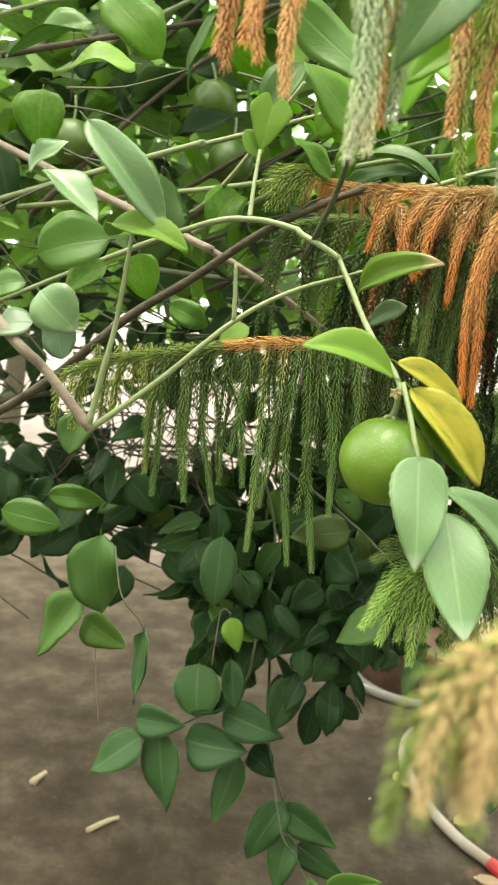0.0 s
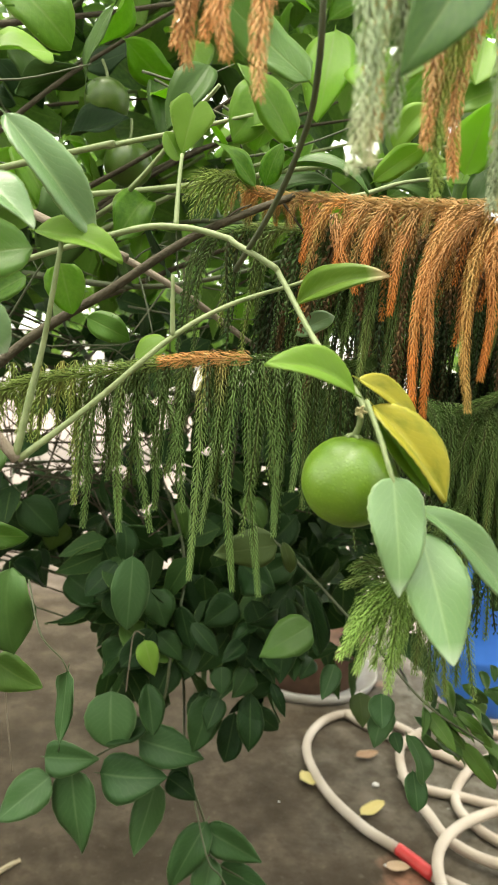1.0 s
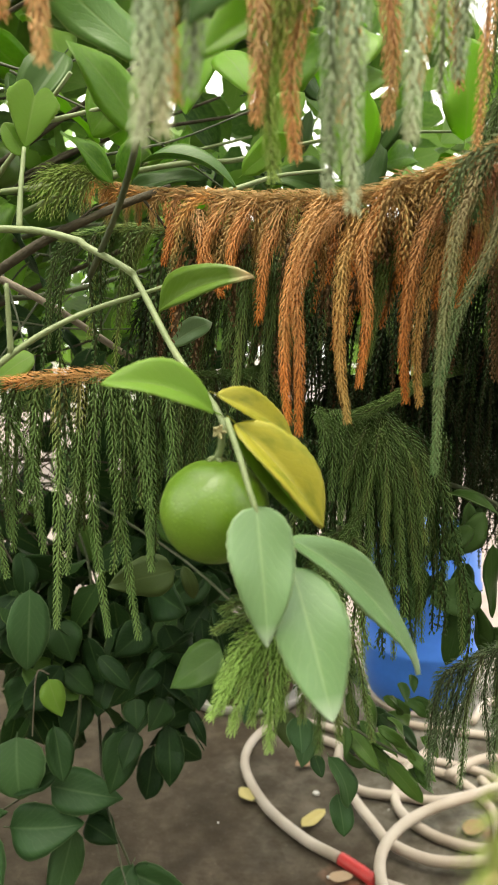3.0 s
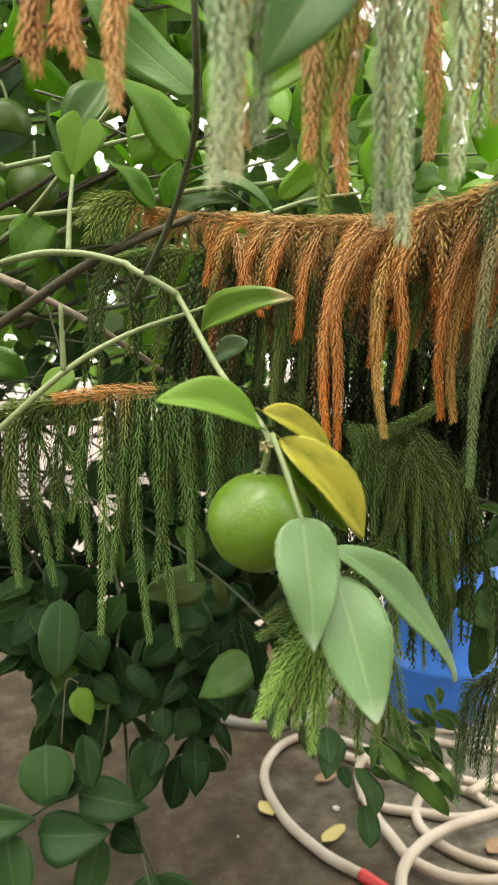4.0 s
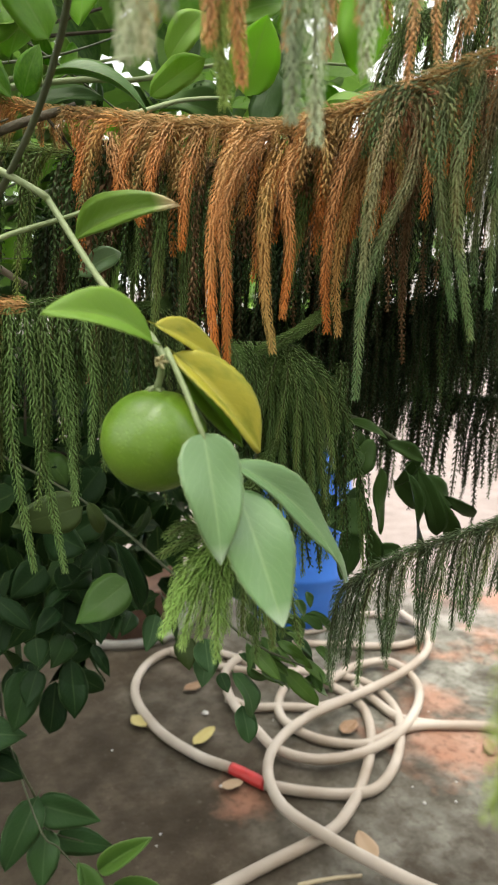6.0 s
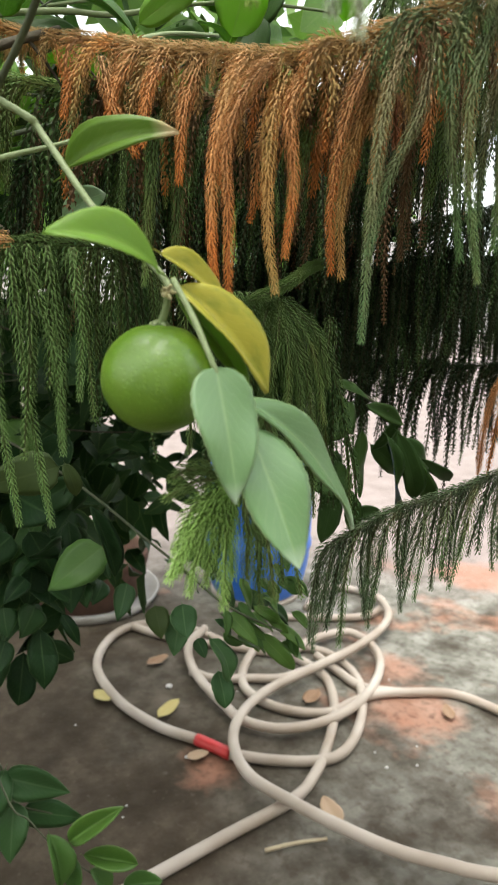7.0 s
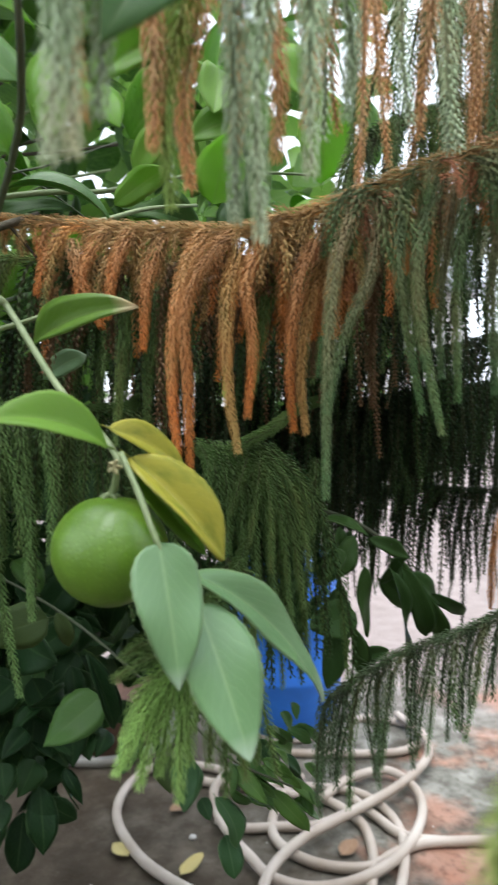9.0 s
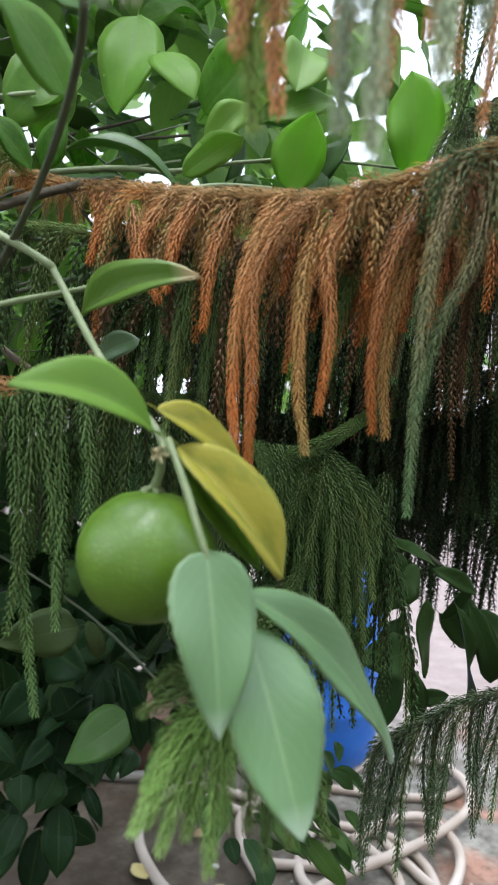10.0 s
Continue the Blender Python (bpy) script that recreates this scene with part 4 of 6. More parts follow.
# ---- fruit ----
def fruit(centre, r, stalk_top, label, mat, squash=0.96):
    thing = tagged(empty("citrus_fruit", centre), label, "fruit")
    bm = bmesh.new()
    bmesh.ops.create_uvsphere(bm, u_segments=48, v_segments=32, radius=r)
    for v in bm.verts:
        a = v.co.normalized()
        v.co *= 1 + 0.012 * noise.noise(a * 2.3 + Vector(centre) * 9) - 0.05 * max(0, a.z - 0.9) * 8
        v.co.z *= squash
        v.co += Vector(centre)
    obj("rind", bm, mat, thing)
    top = Vector(centre) + Vector((0.0, 0, r * squash * 0.93))
    tube("stalk", [top, top.lerp(Vector(stalk_top), 0.5) + Vector((0.001, 0, 0)), stalk_top], 0.0017, 0.0015, GREEN_WOOD, thing, 8)
    bm = bmesh.new()
    for k in range(5):
        a = 2 * math.pi * k / 5
        tube_into(bm, [top + Vector((0, 0, 0.0015)), top + Vector((0.003 * math.cos(a), 0.003 * math.sin(a), 0.001)), top + Vector((0.0052 * math.cos(a), 0.0052 * math.sin(a), -0.0005))], 0.0016, 0.0006, 5)
    obj("calyx", bm, GREEN_WOOD, thing, "small pale green calyx")
    return thing


def rind_material(name, dark, light):
    m, n, l, p = material(name)
    patch = ramp(n, l, noise_node(n, l, 35.0, 4.0), 0.35, 0.7)
    col = mixer(n, l, patch, dark, light)
    pores = n.new("ShaderNodeTexVoronoi")
    pores.inputs["Scale"].default_value = 520.0
    c = n.new("ShaderNodeTexCoord")
    l.new(c.outputs["Object"], pores.inputs["Vector"])
    dots = ramp(n, l, pores.outputs["Distance"], 0.0, 0.5)
    col = mixer(n, l, math_node(n, l, "MULTIPLY", math_node(n, l, "SUBTRACT", 1.0, dots), 0.2), col, tuple(1.45 * v for v in light))
    l.new(col, p.inputs["Base Color"])
    p.inputs["Roughness"].default_value = 0.35
    p.inputs["Specular IOR Level"].default_value = 0.65
    p.inputs["Subsurface Weight"].default_value = 0.12
    p.inputs["Subsurface Radius"].default_value = (0.003, 0.005, 0.001)
    bump_to(n, l, p, math_node(n, l, "ADD", dots, math_node(n, l, "MULTIPLY", noise_node(n, l, 150.0, 3.0), 0.5)), 0.22, 0.0005)
    return m


RIND = rind_material("green_rind", (0.09, 0.183, 0.011), (0.13, 0.242, 0.018))
# Darker copy of the rind: shade under the leaves put into its colour.
RIND_SHADE = rind_material("shaded_green_rind", (0.055, 0.115, 0.014), (0.085, 0.155, 0.02))
fruit((0.1735, 0.455, 0.922), 0.0237, (0.1745, 0.449, 0.957), "round unripe green citrus fruit hanging from its twig", RIND)
knob = tagged(empty("dry_blossom", (0.172, 0.445, 0.958)), "dried pale flower base on the fruiting twig", "blossom")
bm = bmesh.new()
bmesh.ops.create_uvsphere(bm, u_segments=12, v_segments=8, radius=0.0021, matrix=Matrix.Translation((0.172, 0.444, 0.957)))
for k in range(5):
    a = k * 1.2566
    tube_into(bm, [Vector((0.172, 0.4435, 0.957)), Vector((0.172 + 0.0022 * math.cos(a), 0.442, 0.957 + 0.0022 * math.sin(a))), Vector((0.172 + 0.0028 * math.cos(a), 0.4405, 0.957 + 0.0028 * math.sin(a)))], 0.0012, 0.0005, 5)
obj("petals", bm, BUD, knob)
fruit((-0.002, 0.92, 1.254), 0.0245, (-0.01, 0.93, 1.3), "unripe green citrus fruit among the leaves, rind darkened for shade", RIND_SHADE)
fruit((0.026, 0.9, 1.185), 0.026, (0.026, 0.91, 1.235), "unripe green citrus fruit under the leaves, rind darkened for shade", RIND_SHADE)
fruit((-0.15, 0.88, 1.185), 0.026, (-0.15, 0.88, 1.235), "green unripe citrus fruit half hidden by leaves", RIND_SHADE)

# ---- the drooping conifer ----
pine = tagged(empty("drooping_conifer", (0.95, 0.4, 0)), "conifer with long drooping needle sprays, part green and part dried orange", "conifer")
tube("trunk", [(0.95, 0.4, -0.05), (0.95, 0.4, 0.6), (0.95, 0.41, 1.3), (0.94, 0.42, 2.2)], 0.03, 0.016, BARK, pine, 12)


def orange_choice(t):
    if t < 0.36:
        return rng.choice((NEEDLE_GREY, NEEDLE_FADING, NEEDLE_PINK, None, None)), rng.uniform(0.022, 0.06)
    if t > 0.84:
        return rng.choice((NEEDLE_ORANGE, NEEDLE_TAN, NEEDLE_MIXED, None)), rng.uniform(0.018, 0.034)
    return rng.choice((NEEDLE_ORANGE, NEEDLE_TAN, NEEDLE_TAN, NEEDLE_TAN, NEEDLE_MIXED, None)), 0.02 + 0.035 * rng.random() ** 1.5


# the dried branch: it sags towards the citrus twigs and carries the long drapes
RIDGE = [(0.94, 0.41, 1.32), (0.55, 0.42, 1.18), (0.38, 0.43, 1.116), (0.325, 0.445, 1.097), (0.295, 0.475, 1.085), (0.27, 0.494, 1.077), (0.249, 0.508, 1.0735), (0.228, 0.526, 1.076), (0.205, 0.548, 1.079), (0.181, 0.578, 1.087), (0.153, 0.608, 1.093), (0.121, 0.622, 1.102)]
ridge = comb_branch(pine, RIDGE, NEEDLE_TAN, 0.003, orange_choice, (-30, 30, 180), 22, "branch with dried orange sprays", reach=0.42, fat=0.9)
# drapes at its middle, dried to orange
for mat, *pts in (
    (NEEDLE_ORANGE, (0.253, 0.506, 1.072), (0.232, 0.496, 1.055), (0.219, 0.492, 1.026), (0.2195, 0.488, 0.99), (0.22, 0.487, 0.954)),
    (NEEDLE_ORANGE, (0.241, 0.515, 1.075), (0.225, 0.503, 1.053), (0.216, 0.498, 1.022), (0.214, 0.495, 0.99), (0.216, 0.493, 0.959)),
    (NEEDLE_ORANGE, (0.223, 0.532, 1.076), (0.211, 0.525, 1.046), (0.207, 0.52, 1.012)),
    (NEEDLE_ORANGE, (0.209, 0.545, 1.079), (0.196, 0.535, 1.056), (0.191, 0.53, 1.028)),
    (NEEDLE_DRYING, (0.257, 0.505, 1.068), (0.241, 0.49, 1.035), (0.24, 0.487, 0.99), (0.244, 0.484, 0.96)),
    (NEEDLE_ORANGE, (0.27, 0.496, 1.074), (0.252, 0.49, 1.046), (0.254, 0.488, 1.011), (0.251, 0.488, 0.978)),
):
    drape(ridge, pts, mat, 0.01, 0.7, 0.0014, 7, 0.12, 0.00036)
for mat, *pts in (
    (NEEDLE, (0.281, 0.5, 1.071), (0.27, 0.5, 1.041), (0.265, 0.503, 1.015), (0.262, 0.505, 0.99)),
    (NEEDLE_ORANGE, (0.296, 0.482, 1.083), (0.274, 0.475, 1.045), (0.268, 0.475, 1.002), (0.27, 0.475, 0.971)),
    (NEEDLE_DRYING, (0.305, 0.49, 1.078), (0.284, 0.482, 1.035), (0.277, 0.48, 0.997), (0.28, 0.48, 0.969)),
    (NEEDLE_ORANGE, (0.198, 0.555, 1.081), (0.183, 0.548, 1.057), (0.178, 0.545, 1.036)),
    (NEEDLE_ORANGE, (0.178, 0.58, 1.083), (0.166, 0.57, 1.062), (0.161, 0.565, 1.044)),
    (NEEDLE_ORANGE, (0.179, 0.56, 1.074), (0.181, 0.545, 1.047), (0.188, 0.53, 1.023)),
    (NEEDLE, (0.209, 0.56, 1.05), (0.204, 0.555, 1.0), (0.2, 0.55, 0.962)),
    (NEEDLE, (0.226, 0.56, 1.05), (0.22, 0.555, 0.997), (0.217, 0.55, 0.958)),
):
    drape(ridge, pts, mat, 0.0094, 0.7, 0.0014, 7, 0.12, 0.00036)
# drapes further out, grey-green below a faded root
for mat, *pts in (
    (NEEDLE_FADING, (0.301, 0.465, 1.085), (0.284, 0.458, 1.05), (0.278, 0.456, 1.001), (0.277, 0.456, 0.938)),
    (NEEDLE_FADING, (0.312, 0.462, 1.088), (0.302, 0.455, 1.048), (0.286, 0.455, 1.014), (0.277, 0.455, 0.979)),
    (NEEDLE_GREY, (0.32, 0.452, 1.097), (0.311, 0.446, 1.051), (0.319, 0.446, 1.008), (0.326, 0.446, 0.979)),
    (NEEDLE_GREY, (0.334, 0.446, 1.094), (0.318, 0.44, 1.056), (0.32, 0.44, 1.018), (0.333, 0.44, 0.969)),
    (NEEDLE_FADING, (0.35, 0.45, 1.1), (0.349, 0.46, 1.034), (0.35, 0.46, 0.998)),
    (NEEDLE_GREY, (0.36, 0.44, 1.105), (0.347, 0.445, 1.06), (0.352, 0.45, 0.985)),
    (NEEDLE_FADING, (0.38, 0.435, 1.112), (0.366, 0.44, 1.06), (0.372, 0.445, 0.99)),
):
    drape(ridge, pts, mat, 0.0092, 0.68, 0.0014, 7, 0.12, 0.00034)
for mat, length, x in ((NEEDLE_GREY, 0.14, 0.395), (NEEDLE_FADING, 0.12, 0.41), (NEEDLE_GREY, 0.15, 0.425), (NEEDLE, 0.13, 0.44), (NEEDLE_GREY, 0.16, 0.46), (NEEDLE_FADING, 0.13, 0.48), (NEEDLE_GREY, 0.15, 0.505), (NEEDLE, 0.14, 0.53)):
    hang(ridge, (x, 0.428, 1.116 + 0.37 * (x - 0.38)), mat, length, rng.uniform(190, 260), 4, 1.1, 0.2)
for k in range(16):
    hang(ridge, (0.232 + 0.004 * k, 0.536 - 0.0032 * k, 1.074), rng.choice((NEEDLE_TAN, NEEDLE_BROWN, NEEDLE_ORANGE)), rng.uniform(0.03, 0.05), rng.uniform(200, 340), 6, 1.0, 0.3)
# the inner side branch, pinkish and dry
inner = comb_branch(pine, [(0.55, 0.44, 1.16), (0.339, 0.478, 1.096), (0.313, 0.505, 1.075), (0.288, 0.52, 1.057), (0.268, 0.53, 1.045)], NEEDLE_PINK, 0.0055, lambda t: (rng.choice((NEEDLE_PINK, NEEDLE_ORANGE, NEEDLE_BROWN)), rng.uniform(0.03, 0.06)), (-35, 35), 25, "side branch with dried pinkish-orange sprays", reach=0.4, fat=0.9)
for mat, *pts in (
    (NEEDLE_BROWN, (0.336, 0.495, 1.085), (0.341, 0.51, 1.022), (0.342, 0.51, 0.982)),
    (NEEDLE, (0.272, 0.51, 1.058), (0.268, 0.508, 1.031), (0.264, 0.51, 0.997)),
    (NEEDLE_ORANGE, (0.323, 0.5, 1.082), (0.315, 0.5, 1.053), (0.313, 0.505, 1.022)),
    (NEEDLE_BROWN, (0.306, 0.508, 1.07), (0.304, 0.51, 1.037), (0.304, 0.515, 1.0)),
    (NEEDLE_ORANGE, (0.316, 0.5, 1.075), (0.305, 0.505, 1.05), (0.299, 0.505, 1.02)),
):
    drape(inner, pts, mat, 0.0085, 0.86)
comb_branch(pine, [(0.6, 0.6, 1.17), (0.42, 0.64, 1.11), (0.3, 0.66, 1.075), (0.22, 0.67, 1.05), (0.16, 0.68, 1.04)], NEEDLE_DEEP_SHADE, 0.005, lambda t: (rng.choice((NEEDLE_BROWN, NEEDLE_DEEP_SHADE, NEEDLE_SHADE, NEEDLE)), rng.uniform(0.08, 0.15)), label="shaded inner branch with brown sprays", reach=0.3)
comb_branch(pine, [(0.3, 0.68, 1.1), (0.2, 0.66, 1.085), (0.14, 0.655, 1.08), (0.1, 0.66, 1.07)], NEEDLE, 0.0055, lambda t: (rng.choice((NEEDLE, NEEDLE_OLIVE, NEEDLE_SHADE)), rng.uniform(0.06, 0.11)), label="inner branch with thin green sprays", reach=0.2, fat=0.8)
comb_branch(pine, [(0.42, 0.52, 1.115), (0.33, 0.535, 1.08), (0.27, 0.55, 1.066), (0.22, 0.57, 1.064), (0.18, 0.6, 1.072)], NEEDLE_BROWN, 0.004, lambda t: (rng.choice((NEEDLE_BROWN, NEEDLE_ORANGE, NEEDLE_SHADE)), rng.uniform(0.03, 0.07)), label="brown side branch behind the dried one", reach=0.3)
curl = clad_branch(pine, [(0.132, 0.618, 1.098), (0.122, 0.61, 1.102), (0.106, 0.606, 1.102), (0.096, 0.604, 1.096)], NEEDLE_OLIVE, "olive green curled branch tip", 0.006)
for root, end in (((0.108, 0.605, 1.101), (0.086, 0.603, 1.083)), ((0.106, 0.604, 1.1), (0.09, 0.6, 1.072)), ((0.112, 0.604, 1.101), (0.097, 0.598, 1.072)), ((0.116, 0.604, 1.1), (0.103, 0.598, 1.073)), ((0.122, 0.606, 1.1), (0.112, 0.6, 1.078)), ((0.104, 0.605, 1.1), (0.084, 0.605, 1.09))):
    frond(curl, root, end, NEEDLE_OLIVE, 0.008, 0.004)
# the green comb behind the fruit, orange on top where it dries
comb = comb_branch(pine, [(0.3, 0.85, 1.0), (0.24, 0.66, 0.985), (0.191, 0.578, 0.98), (0.158, 0.566, 0.982), (0.132, 0.56, 0.98)], NEEDLE, 0.0065, lambda t: (rng.choice((NEEDLE, NEEDLE, NEEDLE_SHADE)), rng.uniform(0.06, 0.12)), label="branch with long green sprays", reach=0.16, fat=0.82)
comb_tan = comb_branch(pine, [(0.134, 0.56, 0.98), (0.106, 0.556, 0.978), (0.076, 0.552, 0.973)], NEEDLE_ORANGE, 0.013, lambda t: (rng.choice((NEEDLE, NEEDLE_SHADE)), rng.uniform(0.05, 0.1)), label="branch turned orange on top above green sprays", reach=0.14, fat=0.82)
comb_branch(pine, [(0.078, 0.552, 0.973), (0.048, 0.548, 0.966), (0.004, 0.545, 0.957), (-0.026, 0.545, 0.945)], NEEDLE_OLIVE, 0.0062, lambda t: (NEEDLE if t < 0.4 else NEEDLE_OLIVE, rng.uniform(0.06, 0.11) if t < 0.4 else rng.uniform(0.025, 0.05)), label="light green branch tip", reach=0.2, fat=0.8)
for x, bow, end, z, mat in ((0.053, 0.054, 0.058, 0.869, NEEDLE_COMB), (0.062, 0.066, 0.077, 0.869, NEEDLE_COMB), (0.066, 0.075, 0.079, 0.892, NEEDLE_COMB), (0.075, 0.09, 0.096, 0.883, NEEDLE_COMB), (0.092, 0.091, 0.086, 0.906, NEEDLE_COMB), (0.104, 0.104, 0.103, 0.84, NEEDLE_TURNING),
                            (0.115, 0.113, 0.108, 0.87, NEEDLE_TURNING), (0.123, 0.122, 0.131, 0.834, NEEDLE_COMB), (0.131, 0.137, 0.148, 0.83, NEEDLE_COMB), (0.14, 0.151, 0.155, 0.869, NEEDLE_COMB), (0.15, 0.154, 0.154, 0.875, NEEDLE_COMB), (0.163, 0.166, 0.164, 0.9, NEEDLE_COMB), (0.04, 0.038, 0.036, 0.87, NEEDLE_COMB), (0.026, 0.03, 0.03, 0.885, NEEDLE_OLIVE)):
    top = 0.979 - 0.11 * max(0.0, 0.1 - x)
    drape(comb_tan, [(x, 0.558, top), (x + 0.2 * (bow - x), 0.553, top - 0.02), (bow, 0.551, (top + z) / 2), (end, 0.55, z)], mat, 0.0074, 0.92, 0.0017, 7, 0.2, 0.00044, tone=(0.2, 3.0) if mat is NEEDLE_TURNING else (0.0, 1.0))
for k in range(15):
    x = -0.012 + 0.0135 * k + rng.uniform(-0.003, 0.003)
    top, ln, sway = 0.979 - 0.11 * max(0.0, 0.1 - x), rng.uniform(0.055, 0.1) if x > 0.03 else rng.uniform(0.03, 0.05), rng.uniform(-0.006, 0.01)
    drape(comb_tan, [(x, 0.563, top), (x + 0.2 * sway, 0.566, top - 0.02), (x + sway, 0.566, top - 0.6 * ln), (x + 1.2 * sway, 0.566, top - ln)], NEEDLE_COMB if k % 2 and x > 0.03 else NEEDLE if x > 0.03 else NEEDLE_OLIVE, 0.0072, 0.92, 0.0019, 6, 0.2, 0.00042)
# two dark layers filling the inside, their shade carried by the needle colour
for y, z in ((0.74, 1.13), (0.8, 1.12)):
    comb_branch(pine, [(0.7, y - 0.06, z + 0.07), (0.5, y, z), (0.3, y + 0.02, z - 0.02), (0.2, y + 0.04, z - 0.03)], NEEDLE_DEEP_SHADE, 0.0045, lambda t: (None if t < 0.12 else rng.choice((NEEDLE_DEEP_SHADE, NEEDLE_DEEP_SHADE, NEEDLE_BROWN, NEEDLE_SHADE)), rng.uniform(0.11, 0.21)), label="inner branch in deep shade")
# the high branch close by: its sprays hang down from above
high = tube("branch", [(0.94, 0.41, 1.5), (0.6, 0.41, 1.35), (0.4, 0.42, 1.24), (0.3, 0.41, 1.2), (0.2, 0.385, 1.175), (0.13, 0.36, 1.165), (0.07, 0.38, 1.16)], 0.005, 0.002, BARK, pine, 6, "high branch with pale and orange sprays")
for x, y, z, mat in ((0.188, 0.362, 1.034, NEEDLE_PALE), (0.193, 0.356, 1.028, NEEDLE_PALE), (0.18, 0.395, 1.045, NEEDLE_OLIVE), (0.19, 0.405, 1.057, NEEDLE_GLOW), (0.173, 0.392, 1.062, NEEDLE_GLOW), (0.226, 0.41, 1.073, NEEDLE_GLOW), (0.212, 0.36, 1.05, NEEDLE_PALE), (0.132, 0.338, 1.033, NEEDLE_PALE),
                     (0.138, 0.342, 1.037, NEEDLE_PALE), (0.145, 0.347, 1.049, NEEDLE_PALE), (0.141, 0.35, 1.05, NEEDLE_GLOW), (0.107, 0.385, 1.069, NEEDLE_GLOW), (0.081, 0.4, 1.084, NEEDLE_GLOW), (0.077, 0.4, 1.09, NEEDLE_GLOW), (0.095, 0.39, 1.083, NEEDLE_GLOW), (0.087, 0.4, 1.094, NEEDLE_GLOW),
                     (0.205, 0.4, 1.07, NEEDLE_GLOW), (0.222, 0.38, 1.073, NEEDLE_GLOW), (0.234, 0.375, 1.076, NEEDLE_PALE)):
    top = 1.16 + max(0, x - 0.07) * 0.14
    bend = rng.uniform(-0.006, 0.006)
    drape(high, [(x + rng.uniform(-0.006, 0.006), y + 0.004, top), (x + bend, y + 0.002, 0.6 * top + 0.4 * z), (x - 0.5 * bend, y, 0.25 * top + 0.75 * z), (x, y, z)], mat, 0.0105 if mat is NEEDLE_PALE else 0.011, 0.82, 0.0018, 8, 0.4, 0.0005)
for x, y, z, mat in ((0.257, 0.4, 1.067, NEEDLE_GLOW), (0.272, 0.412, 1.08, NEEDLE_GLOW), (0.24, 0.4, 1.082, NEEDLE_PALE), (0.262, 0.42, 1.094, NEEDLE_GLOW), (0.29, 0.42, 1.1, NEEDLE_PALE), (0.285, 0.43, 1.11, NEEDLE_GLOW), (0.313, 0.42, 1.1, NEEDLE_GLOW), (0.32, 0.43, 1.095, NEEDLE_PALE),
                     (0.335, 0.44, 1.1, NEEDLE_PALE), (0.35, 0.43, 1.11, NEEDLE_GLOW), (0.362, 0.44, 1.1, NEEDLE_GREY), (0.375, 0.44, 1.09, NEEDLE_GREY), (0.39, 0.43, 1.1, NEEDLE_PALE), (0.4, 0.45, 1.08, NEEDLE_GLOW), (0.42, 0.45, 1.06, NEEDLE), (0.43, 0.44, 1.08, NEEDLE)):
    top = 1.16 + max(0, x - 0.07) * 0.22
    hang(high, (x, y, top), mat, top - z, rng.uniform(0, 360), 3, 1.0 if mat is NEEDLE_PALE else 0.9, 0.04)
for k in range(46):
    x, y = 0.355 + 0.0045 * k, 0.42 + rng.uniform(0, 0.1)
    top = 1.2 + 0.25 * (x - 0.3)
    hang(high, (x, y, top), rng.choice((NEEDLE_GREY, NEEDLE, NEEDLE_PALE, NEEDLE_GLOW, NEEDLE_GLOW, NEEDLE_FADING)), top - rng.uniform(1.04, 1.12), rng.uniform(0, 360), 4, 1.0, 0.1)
comb_branch(pine, [(0.94, 0.42, 1.45), (0.75, 0.52, 1.33), (0.58, 0.56, 1.25), (0.44, 0.58, 1.2), (0.38, 0.58, 1.17)], NEEDLE_SHADE, 0.0042, lambda t: (rng.choice((NEEDLE_GREY, NEEDLE_GREY, NEEDLE, NEEDLE_SHADE, NEEDLE_BROWN)), rng.uniform(0.06, 0.12) if 0.4 < t < 0.8 else rng.uniform(0.1, 0.2)), label="branch with long grey-green sprays")
comb_branch(pine, [(0.94, 0.41, 1.6), (0.7, 0.45, 1.42), (0.5, 0.5, 1.3), (0.36, 0.52, 1.25)], BARK, 0.008, lambda t: (rng.choice((NEEDLE, NEEDLE, NEEDLE_ORANGE)), rng.uniform(0.1, 0.18)), label="high branch end with long sprays", bare=0.004)
comb_branch(pine, [(0.94, 0.4, 0.95), (0.75, 0.5, 0.88), (0.58, 0.57, 0.835), (0.494, 0.6, 0.803), (0.451, 0.62, 0.786), (0.424, 0.63, 0.771), (0.395, 0.635, 0.755)], NEEDLE_DUSK, 0.0062,
            lambda t: (rng.choice((NEEDLE_GREY, NEEDLE_DUSK, NEEDLE_DUSK)), rng.uniform(0.075, 0.125)), label="low branch with thin dark sprays", fat=1.1)
